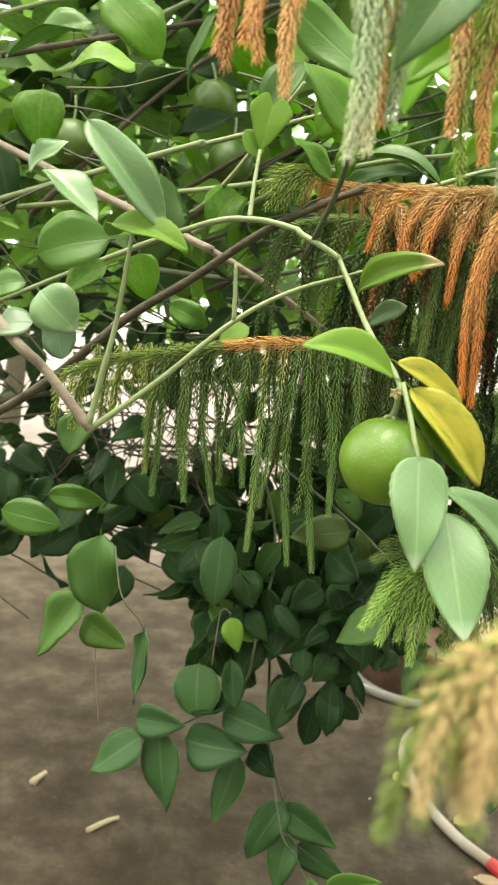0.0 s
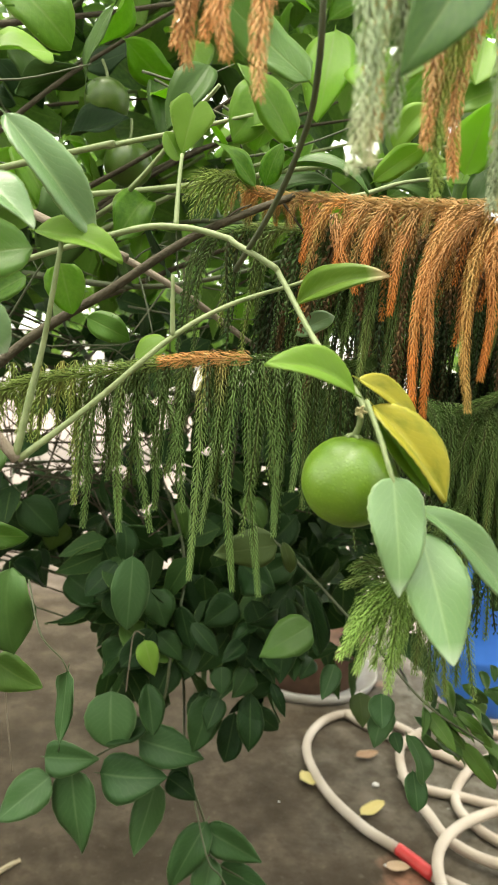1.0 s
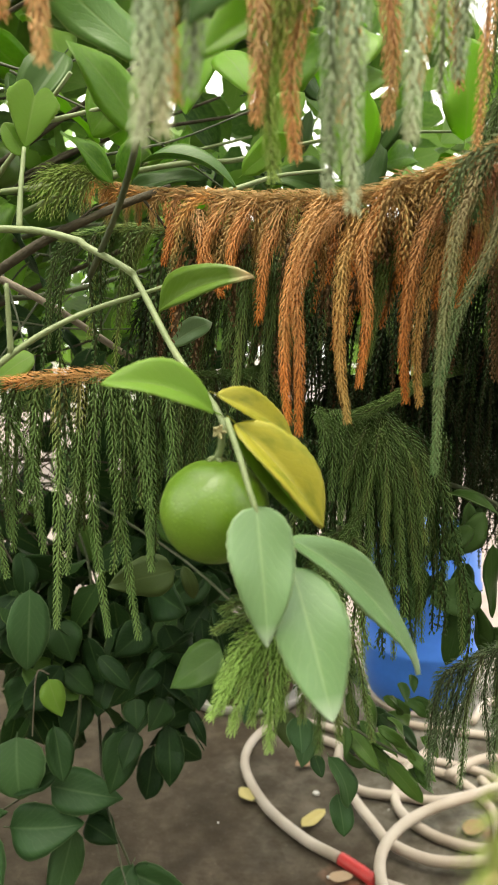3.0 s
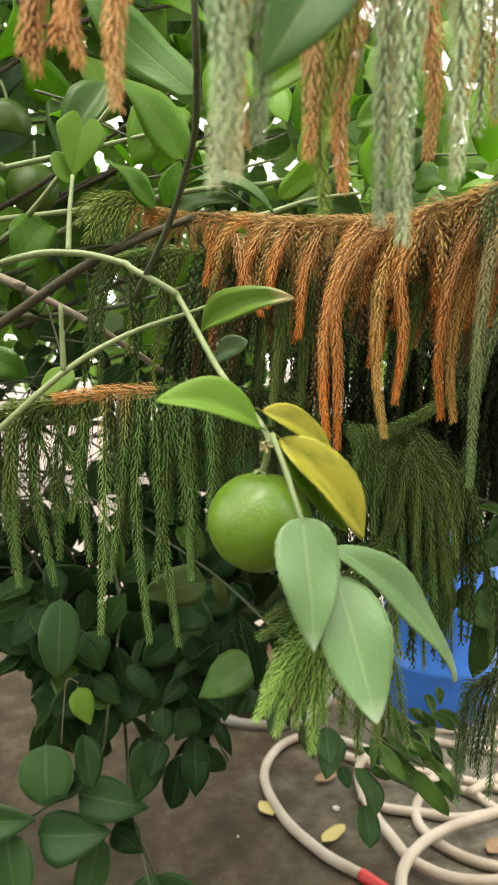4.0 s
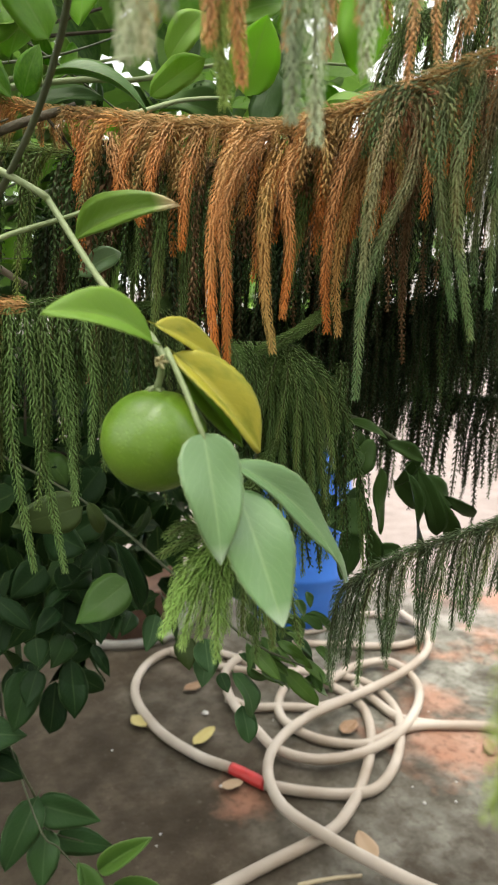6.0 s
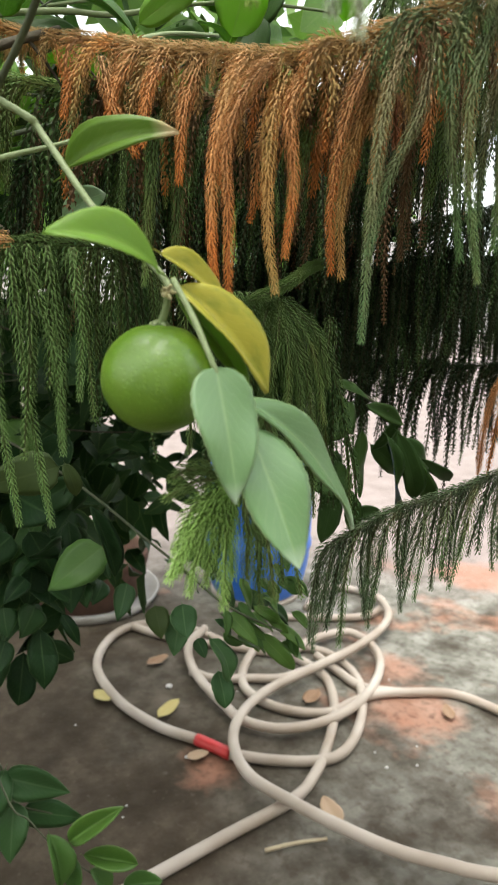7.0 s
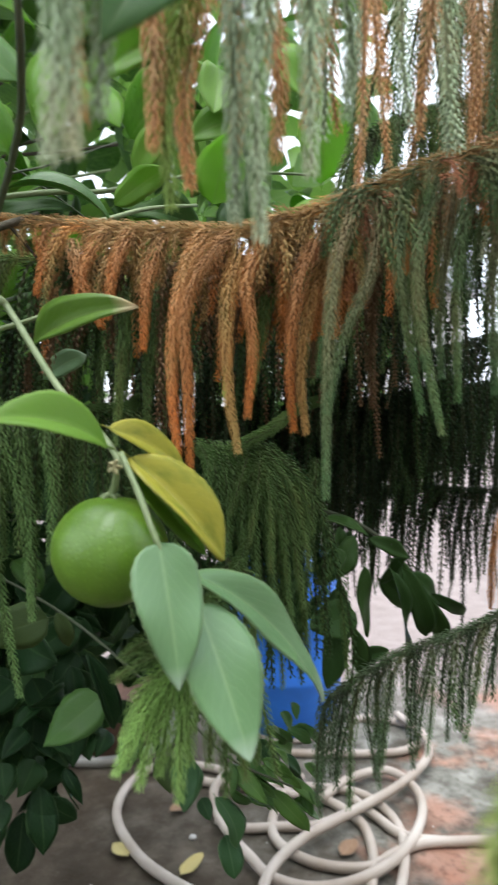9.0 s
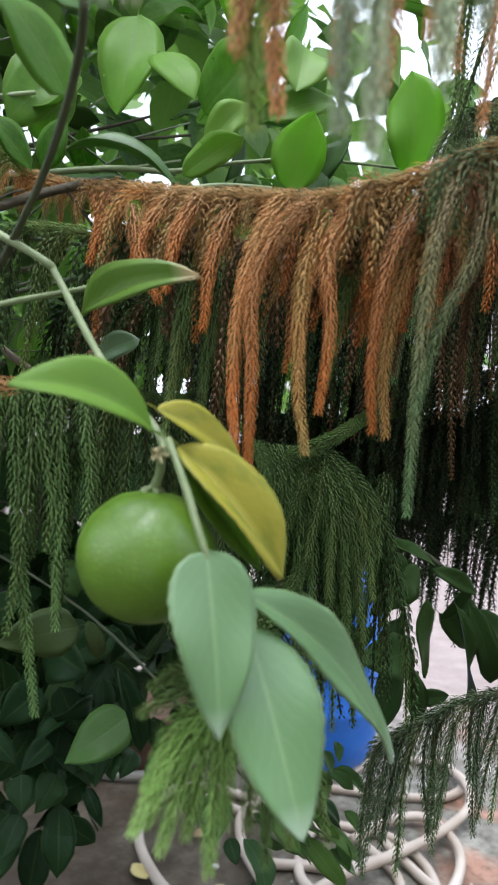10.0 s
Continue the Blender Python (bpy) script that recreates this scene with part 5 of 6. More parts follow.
# inner branches whose deep shade is painted in the needles
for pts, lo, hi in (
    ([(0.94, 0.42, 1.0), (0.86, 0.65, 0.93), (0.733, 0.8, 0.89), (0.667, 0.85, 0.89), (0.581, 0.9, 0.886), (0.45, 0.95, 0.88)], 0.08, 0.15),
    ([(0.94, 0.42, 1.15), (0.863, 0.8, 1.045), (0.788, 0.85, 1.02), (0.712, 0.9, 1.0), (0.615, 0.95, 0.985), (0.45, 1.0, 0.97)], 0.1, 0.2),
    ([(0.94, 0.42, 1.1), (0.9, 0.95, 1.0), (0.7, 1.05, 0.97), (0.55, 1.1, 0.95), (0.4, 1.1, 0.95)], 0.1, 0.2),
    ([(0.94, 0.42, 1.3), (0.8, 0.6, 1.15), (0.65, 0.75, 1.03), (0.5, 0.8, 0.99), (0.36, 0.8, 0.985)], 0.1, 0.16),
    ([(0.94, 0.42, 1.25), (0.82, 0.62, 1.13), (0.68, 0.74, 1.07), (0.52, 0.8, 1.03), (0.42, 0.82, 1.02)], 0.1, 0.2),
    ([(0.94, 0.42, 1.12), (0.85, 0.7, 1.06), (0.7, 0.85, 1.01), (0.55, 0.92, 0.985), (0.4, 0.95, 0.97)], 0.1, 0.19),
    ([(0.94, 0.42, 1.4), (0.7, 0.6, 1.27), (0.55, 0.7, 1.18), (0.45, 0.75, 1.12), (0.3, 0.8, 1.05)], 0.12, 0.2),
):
    comb_branch(pine, pts, NEEDLE_DEEP_SHADE, 0.0033, lambda t, lo=lo, hi=hi: (None if hi == 0.16 and t < 0.5 or pts[0][2] > 1.35 and t < 0.45 or pts[0][2] == 1.25 and 0.24 < t < 0.4 else rng.choice((NEEDLE_DEEP_SHADE, NEEDLE_DEEP_SHADE, NEEDLE_DEEP_SHADE, NEEDLE_SHADE)), rng.uniform(lo, hi)), label="shaded branch with dark hanging sprays")
fan = clad_branch(pine, [(0.5, 0.8, 1.0), (0.38, 0.66, 0.985), (0.32, 0.6, 0.968), (0.28, 0.58, 0.955)], NEEDLE, "drooping green branch end")
for pts in (((0.267, 0.6, 0.961), (0.263, 0.572, 0.949), (0.258, 0.56, 0.928)), ((0.272, 0.6, 0.961), (0.269, 0.572, 0.941), (0.265, 0.56, 0.908)), ((0.278, 0.6, 0.961), (0.276, 0.572, 0.933), (0.272, 0.56, 0.888)), ((0.283, 0.6, 0.961), (0.284, 0.572, 0.928), (0.283, 0.56, 0.873)),
            ((0.289, 0.6, 0.961), (0.292, 0.572, 0.923), (0.293, 0.56, 0.86)), ((0.294, 0.6, 0.961), (0.302, 0.572, 0.919), (0.305, 0.56, 0.85)), ((0.3, 0.6, 0.96), (0.311, 0.572, 0.918), (0.316, 0.56, 0.85))):
    drape(fan, pts, NEEDLE_COMB, 0.0088, 0.8, 0.0018, 7, 0.4, 0.00044)
for pts in (((0.305, 0.6, 0.959), (0.318, 0.572, 0.919), (0.325, 0.56, 0.853)), ((0.311, 0.6, 0.959), (0.324, 0.572, 0.928), (0.33, 0.56, 0.878)), ((0.316, 0.6, 0.958), (0.327, 0.572, 0.937), (0.332, 0.56, 0.902)), ((0.314, 0.6, 0.957), (0.298, 0.572, 0.935), (0.286, 0.56, 0.899)),
            ((0.311, 0.6, 0.956), (0.306, 0.572, 0.927), (0.301, 0.56, 0.878)), ((0.309, 0.6, 0.955), (0.312, 0.572, 0.924), (0.313, 0.56, 0.872)), ((0.306, 0.6, 0.955), (0.287, 0.572, 0.941), (0.273, 0.56, 0.917))):
    drape(fan, pts, NEEDLE, 0.0088, 0.8, 0.0018, 7, 0.4, 0.00044)
for k in range(26):
    hang(fan, (0.262 + 0.0045 * k, 0.605 + rng.uniform(0, 0.05), 0.96 - rng.uniform(0, 0.03)), rng.choice((NEEDLE_SHADE, NEEDLE_SHADE, NEEDLE)), rng.uniform(0.1, 0.165), rng.uniform(230, 350), 5, 1.0, 0.2)
tuft = clad_branch(pine, [(0.36, 0.7, 0.93), (0.29, 0.57, 0.9), (0.235, 0.49, 0.884), (0.203, 0.452, 0.873)], NEEDLE, "bright green branch tip", 0.007)
for mat, *pts in (
    (NEEDLE_FRESH, (0.204, 0.451, 0.874), (0.186, 0.436, 0.866), (0.175, 0.429, 0.856), (0.168, 0.426, 0.844)), (NEEDLE_FRESH, (0.203, 0.45, 0.873), (0.187, 0.434, 0.86), (0.181, 0.429, 0.85), (0.177, 0.426, 0.838)), (NEEDLE_FRESH, (0.205, 0.45, 0.872), (0.196, 0.433, 0.856), (0.193, 0.427, 0.843), (0.192, 0.424, 0.829)),
    (NEEDLE_FRESH, (0.203, 0.45, 0.874), (0.184, 0.438, 0.87), (0.172, 0.43, 0.855)), (NEEDLE_FRESH, (0.204, 0.451, 0.873), (0.192, 0.436, 0.86), (0.186, 0.43, 0.838)), (NEEDLE_FRESH, (0.205, 0.451, 0.874), (0.182, 0.432, 0.862), (0.172, 0.427, 0.846)), (NEEDLE_FRESH, (0.206, 0.452, 0.872), (0.2, 0.437, 0.856), (0.199, 0.431, 0.838)), (NEEDLE, (0.207, 0.455, 0.875), (0.188, 0.445, 0.879), (0.171, 0.44, 0.874)), (NEEDLE, (0.208, 0.457, 0.876), (0.188, 0.45, 0.883), (0.176, 0.445, 0.881)),
    (NEEDLE, (0.219, 0.468, 0.878), (0.214, 0.447, 0.856), (0.211, 0.44, 0.832)), (NEEDLE, (0.224, 0.474, 0.88), (0.222, 0.452, 0.845), (0.221, 0.445, 0.814)), (NEEDLE, (0.23, 0.482, 0.881), (0.232, 0.46, 0.842), (0.235, 0.455, 0.812)), (NEEDLE, (0.236, 0.49, 0.883), (0.242, 0.467, 0.84), (0.244, 0.462, 0.815))):
    drape(tuft, pts, mat, 0.0088, 0.8, 0.0014, 8, 0.5, 0.0003)
for k in range(12):
    hang(tuft, (0.225 + 0.004 * k, 0.475 + 0.007 * k, 0.881 + 0.001 * k), rng.choice((NEEDLE, NEEDLE_SHADE)), rng.uniform(0.055, 0.085), rng.uniform(200, 320), 8, 1.0, 0.3)
for k in range(22):
    hang(fan, (0.275 + 0.0035 * k, 0.6 + rng.uniform(0, 0.03), 0.95 - rng.uniform(0, 0.02)), rng.choice((NEEDLE_SHADE, NEEDLE)), rng.uniform(0.11, 0.15), rng.uniform(200, 340), 5, 1.0, 0.16)
near = clad_branch(pine, [(0.5, 0.32, 0.97), (0.28, 0.275, 0.95), (0.19, 0.236, 0.93), (0.157, 0.215, 0.921)], NEEDLE_DRY, "pale yellowish branch tip", 0.006, 0.001, 0.0009)
for k in range(34):
    hang(near, (0.155 + 0.0012 * k, 0.213 + 0.00076 * k, 0.922 + 0.00046 * k), NEEDLE_OLIVE if k % 4 == 0 else NEEDLE_DRY, rng.uniform(0.021, 0.038), 200 + rng.uniform(-60, 60), 10, 0.8, 0.24)
near = clad_branch(pine, [(0.5, 0.34, 0.97), (0.26, 0.285, 0.938), (0.208, 0.258, 0.928), (0.192, 0.252, 0.925), (0.181, 0.249, 0.922)], NEEDLE_DRY, "drying branch tip with green ends", 0.007, 0.001, 0.0009)
for k in range(24):
    hang(near, (0.182 + 0.002 * k, 0.249 + 0.0007 * k, 0.923 + 0.0003 * k), (NEEDLE_OLIVE, NEEDLE_DRY, NEEDLE, NEEDLE_FRESH)[k % 4], rng.uniform(0.025, 0.042), 200 + rng.uniform(-60, 60), 10, 0.85, 0.24)
dry = clad_branch(pine, [(0.8, 0.7, 0.93), (0.66, 0.66, 0.91), (0.63, 0.65, 0.905), (0.595, 0.65, 0.892), (0.58, 0.65, 0.855), (0.577, 0.65, 0.8)], NEEDLE_ORANGE, "dried brown hanging spray", 0.007)
for k in range(1):
    hang(dry, (0.63 - 0.014 * k, 0.65, 0.905 - 0.005 * k), NEEDLE_ORANGE, 0.12, 180, 4, 1.0, 0.3)

# ---- the broad-leaved shrub ----
shrub = tagged(empty("broadleaf_shrub", (-1.04, 1.7, 0)), "dense shrub with dark green oval leaves on thin stems", "shrub")
stems = []
for k in range(12):
    a = Vector((-1.1 + 0.012 * k, 1.7 + rng.uniform(-0.1, 0.1), -0.02))
    b = Vector((rng.uniform(-0.25, 0.3), rng.uniform(1.0, 1.3), rng.uniform(0.5, 1.0)))
    stems.append(tube("stem", [a, a + Vector((0.05, 0, 0.35)), a.lerp(b, 0.6) + Vector((0, 0, 0.25)), b], 0.0045, 0.0012, rng.choice((BARK, TWIG_DARK)), shrub, 6))
SEEN = (
    ((-0.042, 0.72, 0.789), (-0.035, 0.72, 0.713), 0.05, SHRUB_FRESH, "ovate"), ((-0.056, 0.72, 0.729), (-0.095, 0.72, 0.663), 0.044, SHRUB_FRESH, "ovate"), ((-0.055, 0.73, 0.704), (-0.011, 0.73, 0.678), 0.034, SHRUB_LIGHT, "ovate"),
    ((0.019, 0.655, 0.729), (0.015, 0.655, 0.662), 0.022, SHRUB_MID, "ovate"),
    ((0.037, 0.975, 0.555), (0.043, 0.955, 0.489), 0.068, SHRUB_MID, "round"), ((0.028, 0.975, 0.444), (0.114, 0.955, 0.45), 0.058, SHRUB_MID, "ovate"), ((0.076, 0.975, 0.49), (0.16, 0.955, 0.476), 0.052, SHRUB_MID, "ovate"),
    ((-0.033, 0.975, 0.44), (-0.096, 0.955, 0.391), 0.052, SHRUB_MID, "ovate"), ((-0.008, 0.975, 0.452), (0.013, 0.955, 0.346), 0.06, SHRUB_MID, "ovate"), ((-0.043, 0.98, 0.463), (0.027, 0.96, 0.472), 0.045, SHRUB_MID, "ovate"),
    ((0.102, 0.985, 0.426), (0.078, 0.965, 0.335), 0.043, SHRUB_MID, "ovate"), ((0.116, 0.985, 0.432), (0.155, 0.965, 0.413), 0.032, SHRUB, "ovate"),
)
LOW = (
    ((0.174, 1.0, 0.357), (0.129, 0.98, 0.277), 0.046, SHRUB_MID, "ovate"), ((0.171, 1.0, 0.348), (0.252, 0.98, 0.312), 0.044, SHRUB_MID, "ovate"), ((0.184, 1.0, 0.306), (0.174, 0.98, 0.234), 0.042, SHRUB_MID, "ovate"), ((0.194, 1.0, 0.29), (0.272, 0.98, 0.265), 0.04, SHRUB_MID, "ovate"),
    
    ((0.055, 0.94, 0.743), (0.053, 0.93, 0.654), 0.046, SHRUB_MID, "citrus"), ((0.075, 0.94, 0.638), (0.09, 0.93, 0.598), 0.027, CITRUS_UNDER, "ovate"),
    ((0.213, 0.95, 0.567), (0.215, 0.93, 0.503), 0.034, SHRUB, "citrus"), ((0.146, 1.0, 0.543), (0.165, 0.98, 0.502), 0.038, SHRUB, "citrus"),
    ((0.254, 0.828, 0.707), (0.199, 0.828, 0.669), 0.044, SHRUB_FRESH, "ovate"), ((0.236, 0.8, 0.759), (0.26, 0.8, 0.685), 0.018, SHRUB, "citrus"), ((0.189, 0.72, 0.821), (0.135, 0.75, 0.801), 0.036, SHRUB_OLIVE, "ovate"), ((0.2, 0.75, 0.816), (0.21, 0.75, 0.786), 0.013, SHRUB_OLIVE, "citrus"),
)
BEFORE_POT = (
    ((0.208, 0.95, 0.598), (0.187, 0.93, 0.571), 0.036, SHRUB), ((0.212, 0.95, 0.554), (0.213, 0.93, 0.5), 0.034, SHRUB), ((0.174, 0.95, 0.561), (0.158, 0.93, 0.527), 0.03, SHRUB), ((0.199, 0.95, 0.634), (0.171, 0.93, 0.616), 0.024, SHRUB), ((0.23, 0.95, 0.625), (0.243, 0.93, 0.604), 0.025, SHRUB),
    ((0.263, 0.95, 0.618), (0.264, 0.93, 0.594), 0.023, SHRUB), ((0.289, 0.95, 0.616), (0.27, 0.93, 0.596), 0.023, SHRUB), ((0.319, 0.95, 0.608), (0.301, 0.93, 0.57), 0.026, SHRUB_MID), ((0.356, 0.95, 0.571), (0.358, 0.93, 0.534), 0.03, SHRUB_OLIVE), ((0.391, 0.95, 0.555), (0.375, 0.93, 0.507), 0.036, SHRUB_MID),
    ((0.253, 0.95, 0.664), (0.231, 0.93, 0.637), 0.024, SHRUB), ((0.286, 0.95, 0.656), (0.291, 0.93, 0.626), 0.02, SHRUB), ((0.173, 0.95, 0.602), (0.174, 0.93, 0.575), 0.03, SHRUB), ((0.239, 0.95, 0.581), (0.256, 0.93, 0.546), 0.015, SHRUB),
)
GLOSSY = (
    ((0.236, 0.92, 0.292), (0.298, 0.9, 0.334), 0.028, SHRUB_LIGHT), ((0.213, 0.92, 0.31), (0.222, 0.9, 0.249), 0.032, SHRUB_FRESH), ((0.255, 0.92, 0.265), (0.319, 0.9, 0.242), 0.028, SHRUB_LIGHT), ((0.305, 0.92, 0.196), (0.353, 0.9, 0.202), 0.029, SHRUB_FRESH), ((0.264, 0.92, 0.241), (0.282, 0.9, 0.213), 0.024, SHRUB_FRESH), ((0.241, 0.92, 0.267), (0.239, 0.9, 0.232), 0.021, SHRUB_FRESH),
)
seen_stem = tube("stem", [(0.05, 1.3, 0.86), (0.12, 1.08, 0.72), (0.11, 0.985, 0.6), (0.1, 0.98, 0.53), (0.06, 0.98, 0.49), (0.01, 0.985, 0.455), (-0.03, 0.985, 0.442)], 0.0024, 0.0011, TWIG_DARK, shrub, 6)
low_twig = tube("stem", [(0.1, 1.25, 0.72), (0.13, 1.06, 0.55), (0.14, 1.0, 0.45), (0.172, 1.0, 0.355), (0.185, 1.0, 0.305), (0.23, 0.99, 0.28)], 0.0024, 0.001, TWIG_DARK, shrub, 6)
tube("stem", [(0.075, 0.95, 0.64), (0.062, 0.95, 0.643), (0.058, 0.95, 0.6), (0.056, 0.955, 0.565)], 0.0009, 0.0007, BARK_GREY, shrub, 5)
tube("stem", [(-0.02, 0.69, 0.79), (-0.004, 0.66, 0.757), (0.014, 0.656, 0.738), (0.019, 0.655, 0.728)], 0.0009, 0.0006, TWIG_DARK, shrub, 5)
tube("stem", [(-0.05, 0.75, 0.7), (-0.046, 0.755, 0.64), (-0.04, 0.76, 0.58)], 0.0009, 0.0005, BARK_GREY, shrub, 5)
glossy_stem = tube("stem", [(0.14, 1.0, 0.45), (0.169, 0.93, 0.364), (0.189, 0.925, 0.337), (0.216, 0.92, 0.295), (0.261, 0.92, 0.237), (0.303, 0.92, 0.19)], 0.0012, 0.0007, TWIG_DARK, shrub, 6)
for k, (a, b, w, mat) in enumerate(GLOSSY):
    bent_leaf(glossy_stem, a, b, w, mat, (0.3 * math.sin(2.1 * k), -0.7, 0.8), "citrus", 0.75, 0.3, 0.02, seed=60 + k)
for k, (a, b, w, mat) in enumerate(BEFORE_POT):
    leaf(seen_stem, a, b, w, mat, "ovate", (7 * k) % 16, TO_EYE + Vector((rng.uniform(-0.4, 0.4), 0, rng.uniform(0.0, 0.6))))
for owner, group in ((seen_stem, SEEN), (low_twig, LOW)):
    for k, (a, b, w, mat, kind) in enumerate(group):
        leaf(owner, a, b, w, mat, kind, (5 * k) % 16, TO_EYE + Vector((rng.uniform(-0.3, 0.3), 0, rng.uniform(0.0, 0.5))))
for k, (a, b, w) in enumerate((((0.162, 1.0, 0.55), (0.171, 0.985, 0.504), 0.032),
    ((0.22, 1.0, 0.542), (0.227, 0.985, 0.474), 0.034),
    ((0.249, 1.0, 0.562), (0.194, 0.985, 0.553), 0.036),
    ((0.14, 1.0, 0.603), (0.129, 0.985, 0.566), 0.034),
    ((0.112, 1.0, 0.586), (0.092, 0.985, 0.537), 0.043),
    ((0.05, 1.0, 0.616), (0.032, 0.985, 0.571), 0.047),
    ((0.091, 1.0, 0.624), (0.126, 0.985, 0.593), 0.032),
    ((0.121, 1.0, 0.434), (0.153, 0.985, 0.407), 0.032),
    ((0.264, 1.0, 0.693), (0.233, 0.985, 0.659), 0.029),
    ((0.192, 1.0, 0.67), (0.149, 0.985, 0.641), 0.043),
    ((0.033, 1.0, 0.684), (0.054, 0.985, 0.633), 0.043),
    ((0.08, 1.0, 0.682), (0.101, 0.985, 0.637), 0.043),
    ((0.273, 1.0, 0.629), (0.286, 0.985, 0.574), 0.032),
    ((0.214, 1.0, 0.624), (0.206, 0.985, 0.58), 0.039))):
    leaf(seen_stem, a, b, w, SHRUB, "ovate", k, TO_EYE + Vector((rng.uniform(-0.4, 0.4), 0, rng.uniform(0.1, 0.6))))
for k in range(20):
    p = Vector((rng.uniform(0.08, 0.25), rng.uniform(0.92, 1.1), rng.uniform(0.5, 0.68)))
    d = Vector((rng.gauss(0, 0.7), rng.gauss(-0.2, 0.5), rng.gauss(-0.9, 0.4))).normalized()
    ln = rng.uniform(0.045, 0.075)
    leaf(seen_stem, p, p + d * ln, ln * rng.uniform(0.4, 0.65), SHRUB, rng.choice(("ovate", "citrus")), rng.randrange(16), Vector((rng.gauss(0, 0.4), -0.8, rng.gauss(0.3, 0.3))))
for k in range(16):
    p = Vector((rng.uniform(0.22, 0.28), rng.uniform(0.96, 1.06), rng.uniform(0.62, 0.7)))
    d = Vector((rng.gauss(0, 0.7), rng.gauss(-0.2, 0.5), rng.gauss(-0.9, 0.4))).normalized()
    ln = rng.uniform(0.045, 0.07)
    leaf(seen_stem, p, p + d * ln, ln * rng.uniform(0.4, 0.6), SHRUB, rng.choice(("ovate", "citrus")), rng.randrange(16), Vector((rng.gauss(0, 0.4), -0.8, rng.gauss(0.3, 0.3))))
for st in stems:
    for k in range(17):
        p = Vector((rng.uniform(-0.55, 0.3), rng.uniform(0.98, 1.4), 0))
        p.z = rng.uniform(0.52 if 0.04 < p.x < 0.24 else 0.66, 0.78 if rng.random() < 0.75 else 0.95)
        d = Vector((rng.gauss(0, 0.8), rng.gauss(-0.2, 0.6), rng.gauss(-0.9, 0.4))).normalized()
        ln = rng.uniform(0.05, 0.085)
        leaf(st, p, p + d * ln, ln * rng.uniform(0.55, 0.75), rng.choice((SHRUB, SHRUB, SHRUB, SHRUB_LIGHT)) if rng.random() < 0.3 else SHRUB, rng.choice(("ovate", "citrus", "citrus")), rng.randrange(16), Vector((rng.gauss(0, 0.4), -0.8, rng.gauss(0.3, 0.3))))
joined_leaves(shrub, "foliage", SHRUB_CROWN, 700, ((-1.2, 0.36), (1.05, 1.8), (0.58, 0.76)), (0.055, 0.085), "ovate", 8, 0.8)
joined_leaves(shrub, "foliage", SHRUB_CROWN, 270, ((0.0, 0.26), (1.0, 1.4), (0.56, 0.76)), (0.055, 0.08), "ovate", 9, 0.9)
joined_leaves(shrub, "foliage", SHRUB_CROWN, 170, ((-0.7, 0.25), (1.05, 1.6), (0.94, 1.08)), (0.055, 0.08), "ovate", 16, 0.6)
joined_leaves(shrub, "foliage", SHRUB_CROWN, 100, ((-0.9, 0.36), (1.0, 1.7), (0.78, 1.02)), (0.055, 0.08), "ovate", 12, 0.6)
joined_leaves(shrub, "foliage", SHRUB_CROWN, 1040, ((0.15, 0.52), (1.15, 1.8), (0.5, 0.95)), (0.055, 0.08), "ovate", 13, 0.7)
twigs = bmesh.new()
for k in range(150):
    a = Vector((rng.uniform(-0.7, 0.2), rng.uniform(1.1, 1.6), rng.uniform(0.78, 1.05)))
    b = a + Vector((rng.uniform(-0.25, 0.3), rng.uniform(-0.15, 0.15), rng.uniform(-0.12, 0.18)))
    tube_into(twigs, spline([a, a.lerp(b, 0.5) + Vector((0, 0, rng.uniform(-0.03, 0.03))), b], 4), 0.002, 0.0008, 5)
for k in range(70):
    a = Vector((rng.uniform(-0.25, 0.15), rng.uniform(1.05, 1.4), rng.uniform(0.7, 0.84)))
    b = a + Vector((rng.uniform(-0.12, 0.16), rng.uniform(-0.1, 0.1), rng.uniform(0.02, 0.16)))
    tube_into(twigs, spline([a, a.lerp(b, 0.5) + Vector((0, 0, rng.uniform(-0.02, 0.02))), b], 4), 0.0016, 0.0006, 5)
tw = obj("twig_tangle", twigs, BARK, shrub)
tw["kind"] = "stuff"

# ---- low shoots of the citrus tree ----
low_stem = tube("branch", [(-0.55, 1.08, 0.8), (-0.1, 1.2, 0.92), (0.25, 1.0, 0.93), (0.46, 0.78, 0.885), (0.51, 0.71, 0.855)], 0.005, 0.0018, TWIG_DARK, citrus, 7)
low_side = tube("branch", [(-0.1, 1.2, 0.92), (0.2, 1.0, 0.78), (0.32, 0.84, 0.69), (0.36, 0.76, 0.655), (0.42, 0.745, 0.62)], 0.002, 0.0012, TWIG_DARK, citrus, 6)
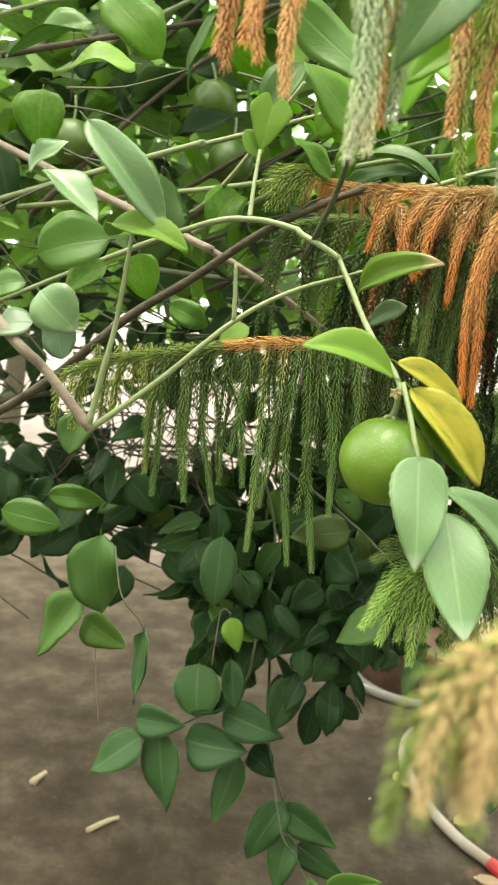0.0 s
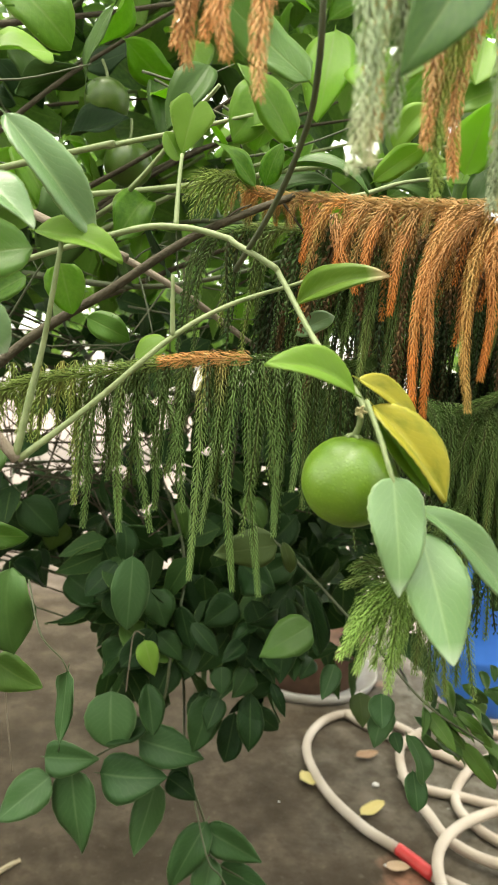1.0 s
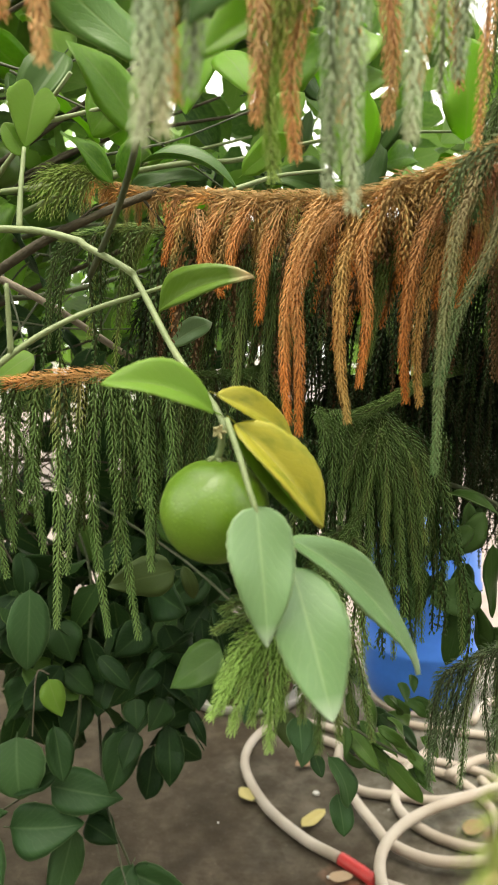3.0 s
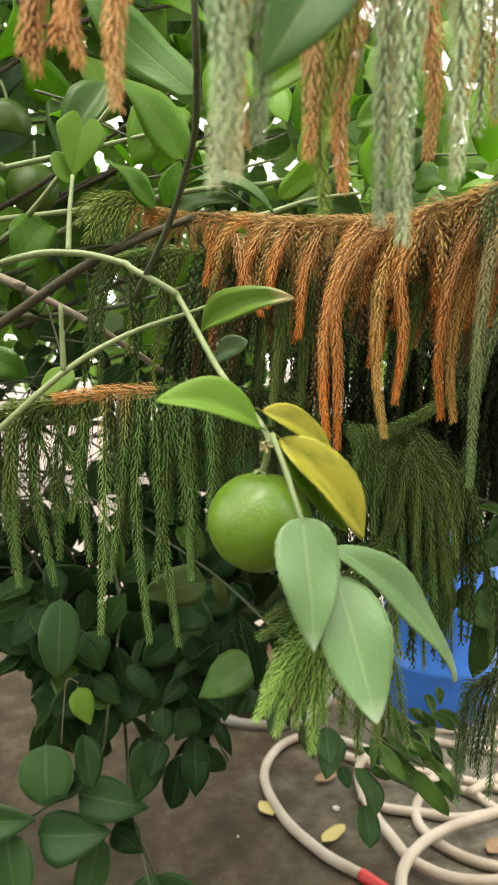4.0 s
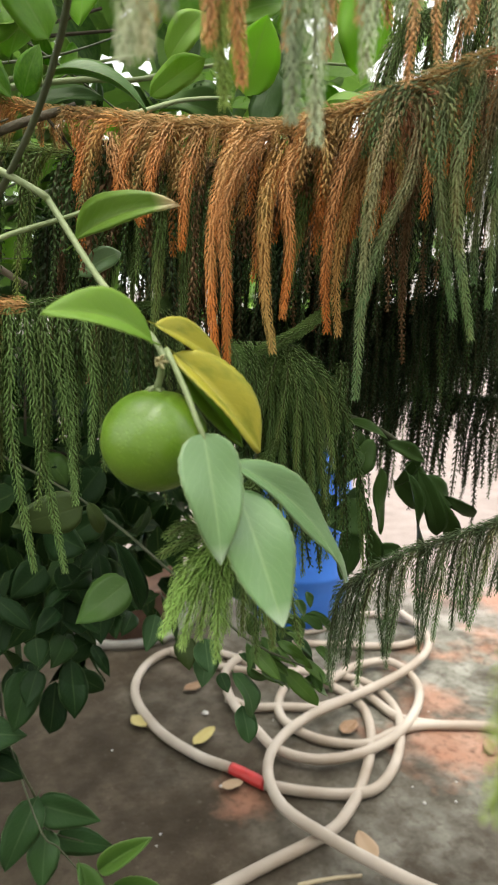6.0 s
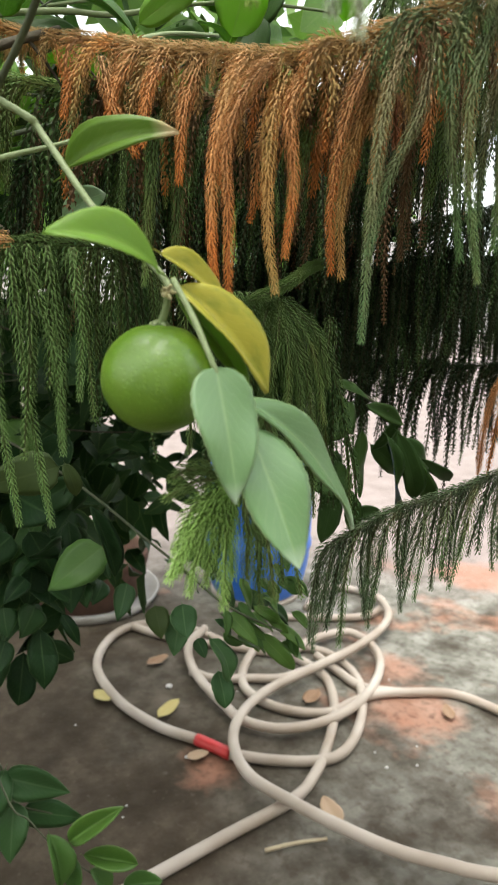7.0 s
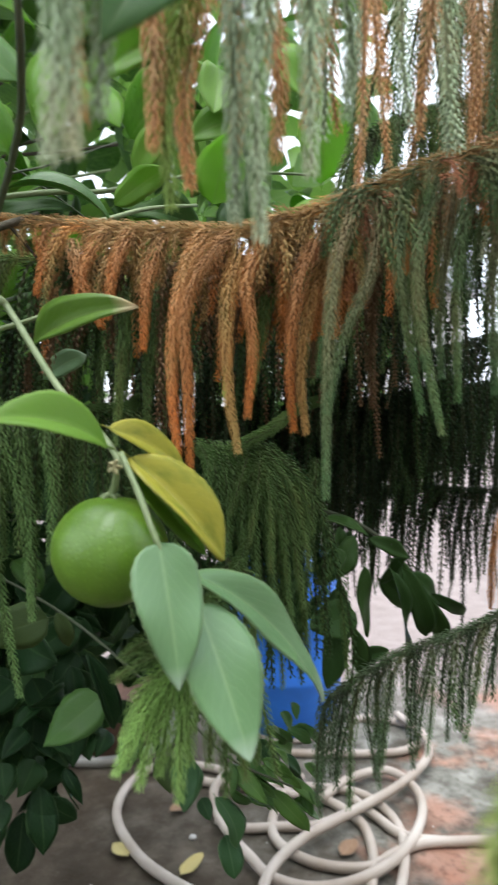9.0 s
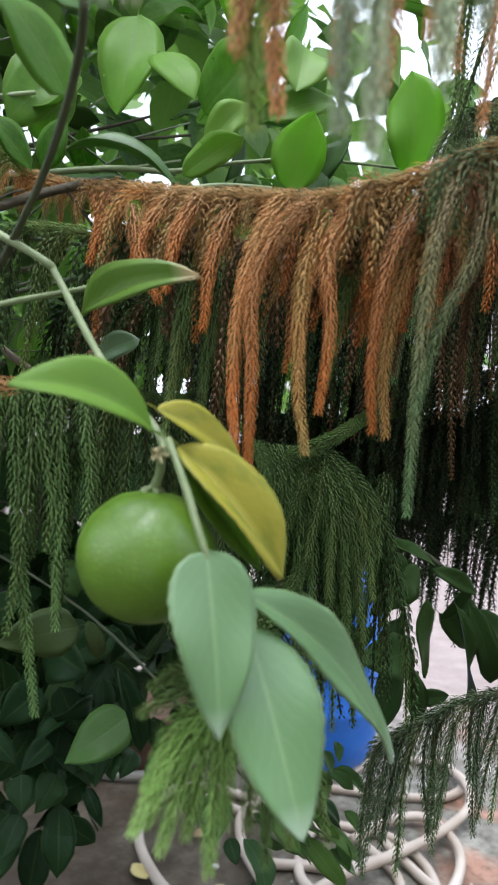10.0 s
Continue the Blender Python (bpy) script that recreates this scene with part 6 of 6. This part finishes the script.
for k, (a, b, w) in enumerate((((0.5, 0.7, 0.835), (0.518, 0.7, 0.742), 0.024), ((0.51, 0.695, 0.835), (0.54, 0.695, 0.765), 0.024), ((0.47, 0.7, 0.84), (0.474, 0.7, 0.772), 0.022), ((0.46, 0.7, 0.797), (0.408, 0.69, 0.792), 0.044),
                               ((0.442, 0.7, 0.79), (0.425, 0.69, 0.735), 0.032), ((0.455, 0.7, 0.787), (0.468, 0.7, 0.735), 0.016), ((0.46, 0.7, 0.757), (0.492, 0.69, 0.76), 0.018), ((0.53, 0.7, 0.815), (0.562, 0.7, 0.752), 0.014), ((0.545, 0.7, 0.805), (0.592, 0.7, 0.778), 0.013),
                               ((0.525, 0.705, 0.825), (0.56, 0.7, 0.795), 0.03), ((0.49, 0.72, 0.86), (0.53, 0.71, 0.84), 0.02), ((0.48, 0.73, 0.862), (0.45, 0.73, 0.822), 0.026), ((0.47, 0.74, 0.87), (0.462, 0.74, 0.82), 0.024))):
    leaf(low_stem, a, b, w * 0.82, CITRUS_DEEP_SHADE, "citrus", k, TO_EYE)
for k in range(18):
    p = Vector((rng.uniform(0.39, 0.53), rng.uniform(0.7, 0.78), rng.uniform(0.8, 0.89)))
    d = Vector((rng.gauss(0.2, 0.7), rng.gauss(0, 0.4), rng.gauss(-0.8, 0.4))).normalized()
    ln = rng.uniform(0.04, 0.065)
    leaf(low_stem, p, p + d * ln, ln * rng.uniform(0.3, 0.45), rng.choice((CITRUS_DEEP_SHADE, CITRUS_DEEP_SHADE, SHRUB)), "citrus", rng.randrange(16), TO_EYE + Vector((rng.gauss(0, 0.5), 0, rng.gauss(0.2, 0.4))))
for k, (a, b, w, mat) in enumerate((
    ((0.39, 0.765, 0.635), (0.413, 0.75, 0.618), 0.0115, SHRUB_LIGHT), ((0.406, 0.765, 0.61), (0.442, 0.75, 0.567), 0.0135, SHRUB_LIGHT), ((0.378, 0.765, 0.651), (0.398, 0.75, 0.628), 0.009, SHRUB_FRESH),
    ((0.414, 0.765, 0.631), (0.433, 0.75, 0.612), 0.009, SHRUB_LIGHT), ((0.427, 0.765, 0.617), (0.456, 0.75, 0.588), 0.011, SHRUB_LIGHT), ((0.439, 0.765, 0.607), (0.445, 0.75, 0.581), 0.009, SHRUB_FRESH),
    ((0.362, 0.765, 0.648), (0.358, 0.75, 0.624), 0.008, SHRUB_FRESH), ((0.348, 0.765, 0.617), (0.364, 0.75, 0.572), 0.0165, SHRUB_MID), ((0.358, 0.765, 0.578), (0.361, 0.75, 0.543), 0.017, SHRUB_MID),
    ((0.42, 0.765, 0.687), (0.42, 0.75, 0.673), 0.01, SHRUB_FRESH), ((0.431, 0.765, 0.694), (0.427, 0.75, 0.682), 0.007, SHRUB_FRESH), ((0.398, 0.765, 0.643), (0.424, 0.75, 0.625), 0.009, SHRUB_LIGHT),
    ((0.433, 0.765, 0.595), (0.454, 0.75, 0.576), 0.01, SHRUB_LIGHT), ((0.445, 0.765, 0.628), (0.457, 0.75, 0.613), 0.009, SHRUB_LIGHT), ((0.333, 0.765, 0.62), (0.336, 0.75, 0.606), 0.011, SHRUB),
    ((0.316, 0.765, 0.661), (0.315, 0.75, 0.632), 0.02, SHRUB_MID), ((0.386, 0.765, 0.625), (0.403, 0.75, 0.602), 0.008, SHRUB_FRESH), ((0.408, 0.765, 0.652), (0.419, 0.75, 0.636), 0.008, SHRUB_LIGHT))):
    leaf(low_side, a, b, 1.3 * w, mat, "lance", k, TO_EYE + Vector((rng.gauss(0.2, 0.3), 0, rng.gauss(0.3, 0.2))))
for k in range(22):
    p = Vector((rng.uniform(0.36, 0.44), rng.uniform(0.76, 0.81), rng.uniform(0.61, 0.67)))
    d = Vector((rng.uniform(0.1, 0.9), rng.gauss(0, 0.3), rng.uniform(-1.0, -0.3))).normalized()
    ln = rng.uniform(0.028, 0.046)
    leaf(low_side, p, p + d * ln, ln * rng.uniform(0.28, 0.4), rng.choice((SHRUB_MID, SHRUB_FRESH, SHRUB_LIGHT)), "lance", rng.randrange(16), TO_EYE + Vector((rng.gauss(0, 0.5), 0, rng.gauss(0.4, 0.4))))

# ---- distance ----
def far_tree(x, y, h, spread, seed):
    g = random.Random(seed)
    t = tagged(empty("garden_tree", (x, y, 0)), "leafy green tree standing beyond the yard", "tree", "trees beyond the yard")
    tube("trunk", [(x, y, -0.05), (x + 0.1, y, h * 0.4), (x, y + 0.1, h * 0.75)], 0.12, 0.05, BARK, t, 8)
    ob = stuff_leaves("crown", CROWN, 1500, ((x - spread, x + spread), (y - spread * 0.6, y + spread * 0.6), (h * 0.35, h)), (0.14, 0.24), "citrus", seed)
    adopt(ob, t)


far_tree(-2.6, 6.5, 3.6, 1.7, 21)
far_tree(0.2, 7.5, 3.2, 1.5, 22)
far_tree(5.2, 9.5, 2.6, 1.4, 23)

house = tagged(empty("house", (9.0, 15.0, 0)), "pale plastered house with a grey roof beyond the yard", "house")


def box(name, lo, hi, mat, parent):
    bm = bmesh.new()
    bmesh.ops.create_cube(bm, size=1.0)
    for v in bm.verts:
        v.co = Vector([lo[i] + (v.co[i] + 0.5) * (hi[i] - lo[i]) for i in range(3)])
    bmesh.ops.bevel(bm, geom=bm.edges[:], offset=0.01, segments=1, affect="EDGES")
    return obj(name, bm, mat, parent, smooth=False)


box("wall", (6.5, 14.0, 0), (13.0, 18.0, 4.2), WALL, house)
box("roof", (6.1, 13.5, 4.2), (13.4, 18.5, 4.5), ROOF, house)
box("window", (8.0, 13.96, 1.2), (9.2, 14.02, 2.4), GLASS_DARK, house)
tagged(box("wall_north", (-30, 22, 0), (30, 22.2, 1.9), WALL, None), "pale plastered boundary wall at the far side", "wall", kind="structure")
# Unseen wall added behind the camera to cut the frontal skylight.
tagged(box("sky_blocker_south", (-6, -1.45, 0), (6, -1.25, 2.3), WALL, None), "unseen plain wall added to block skylight from the south", "wall", kind="structure")
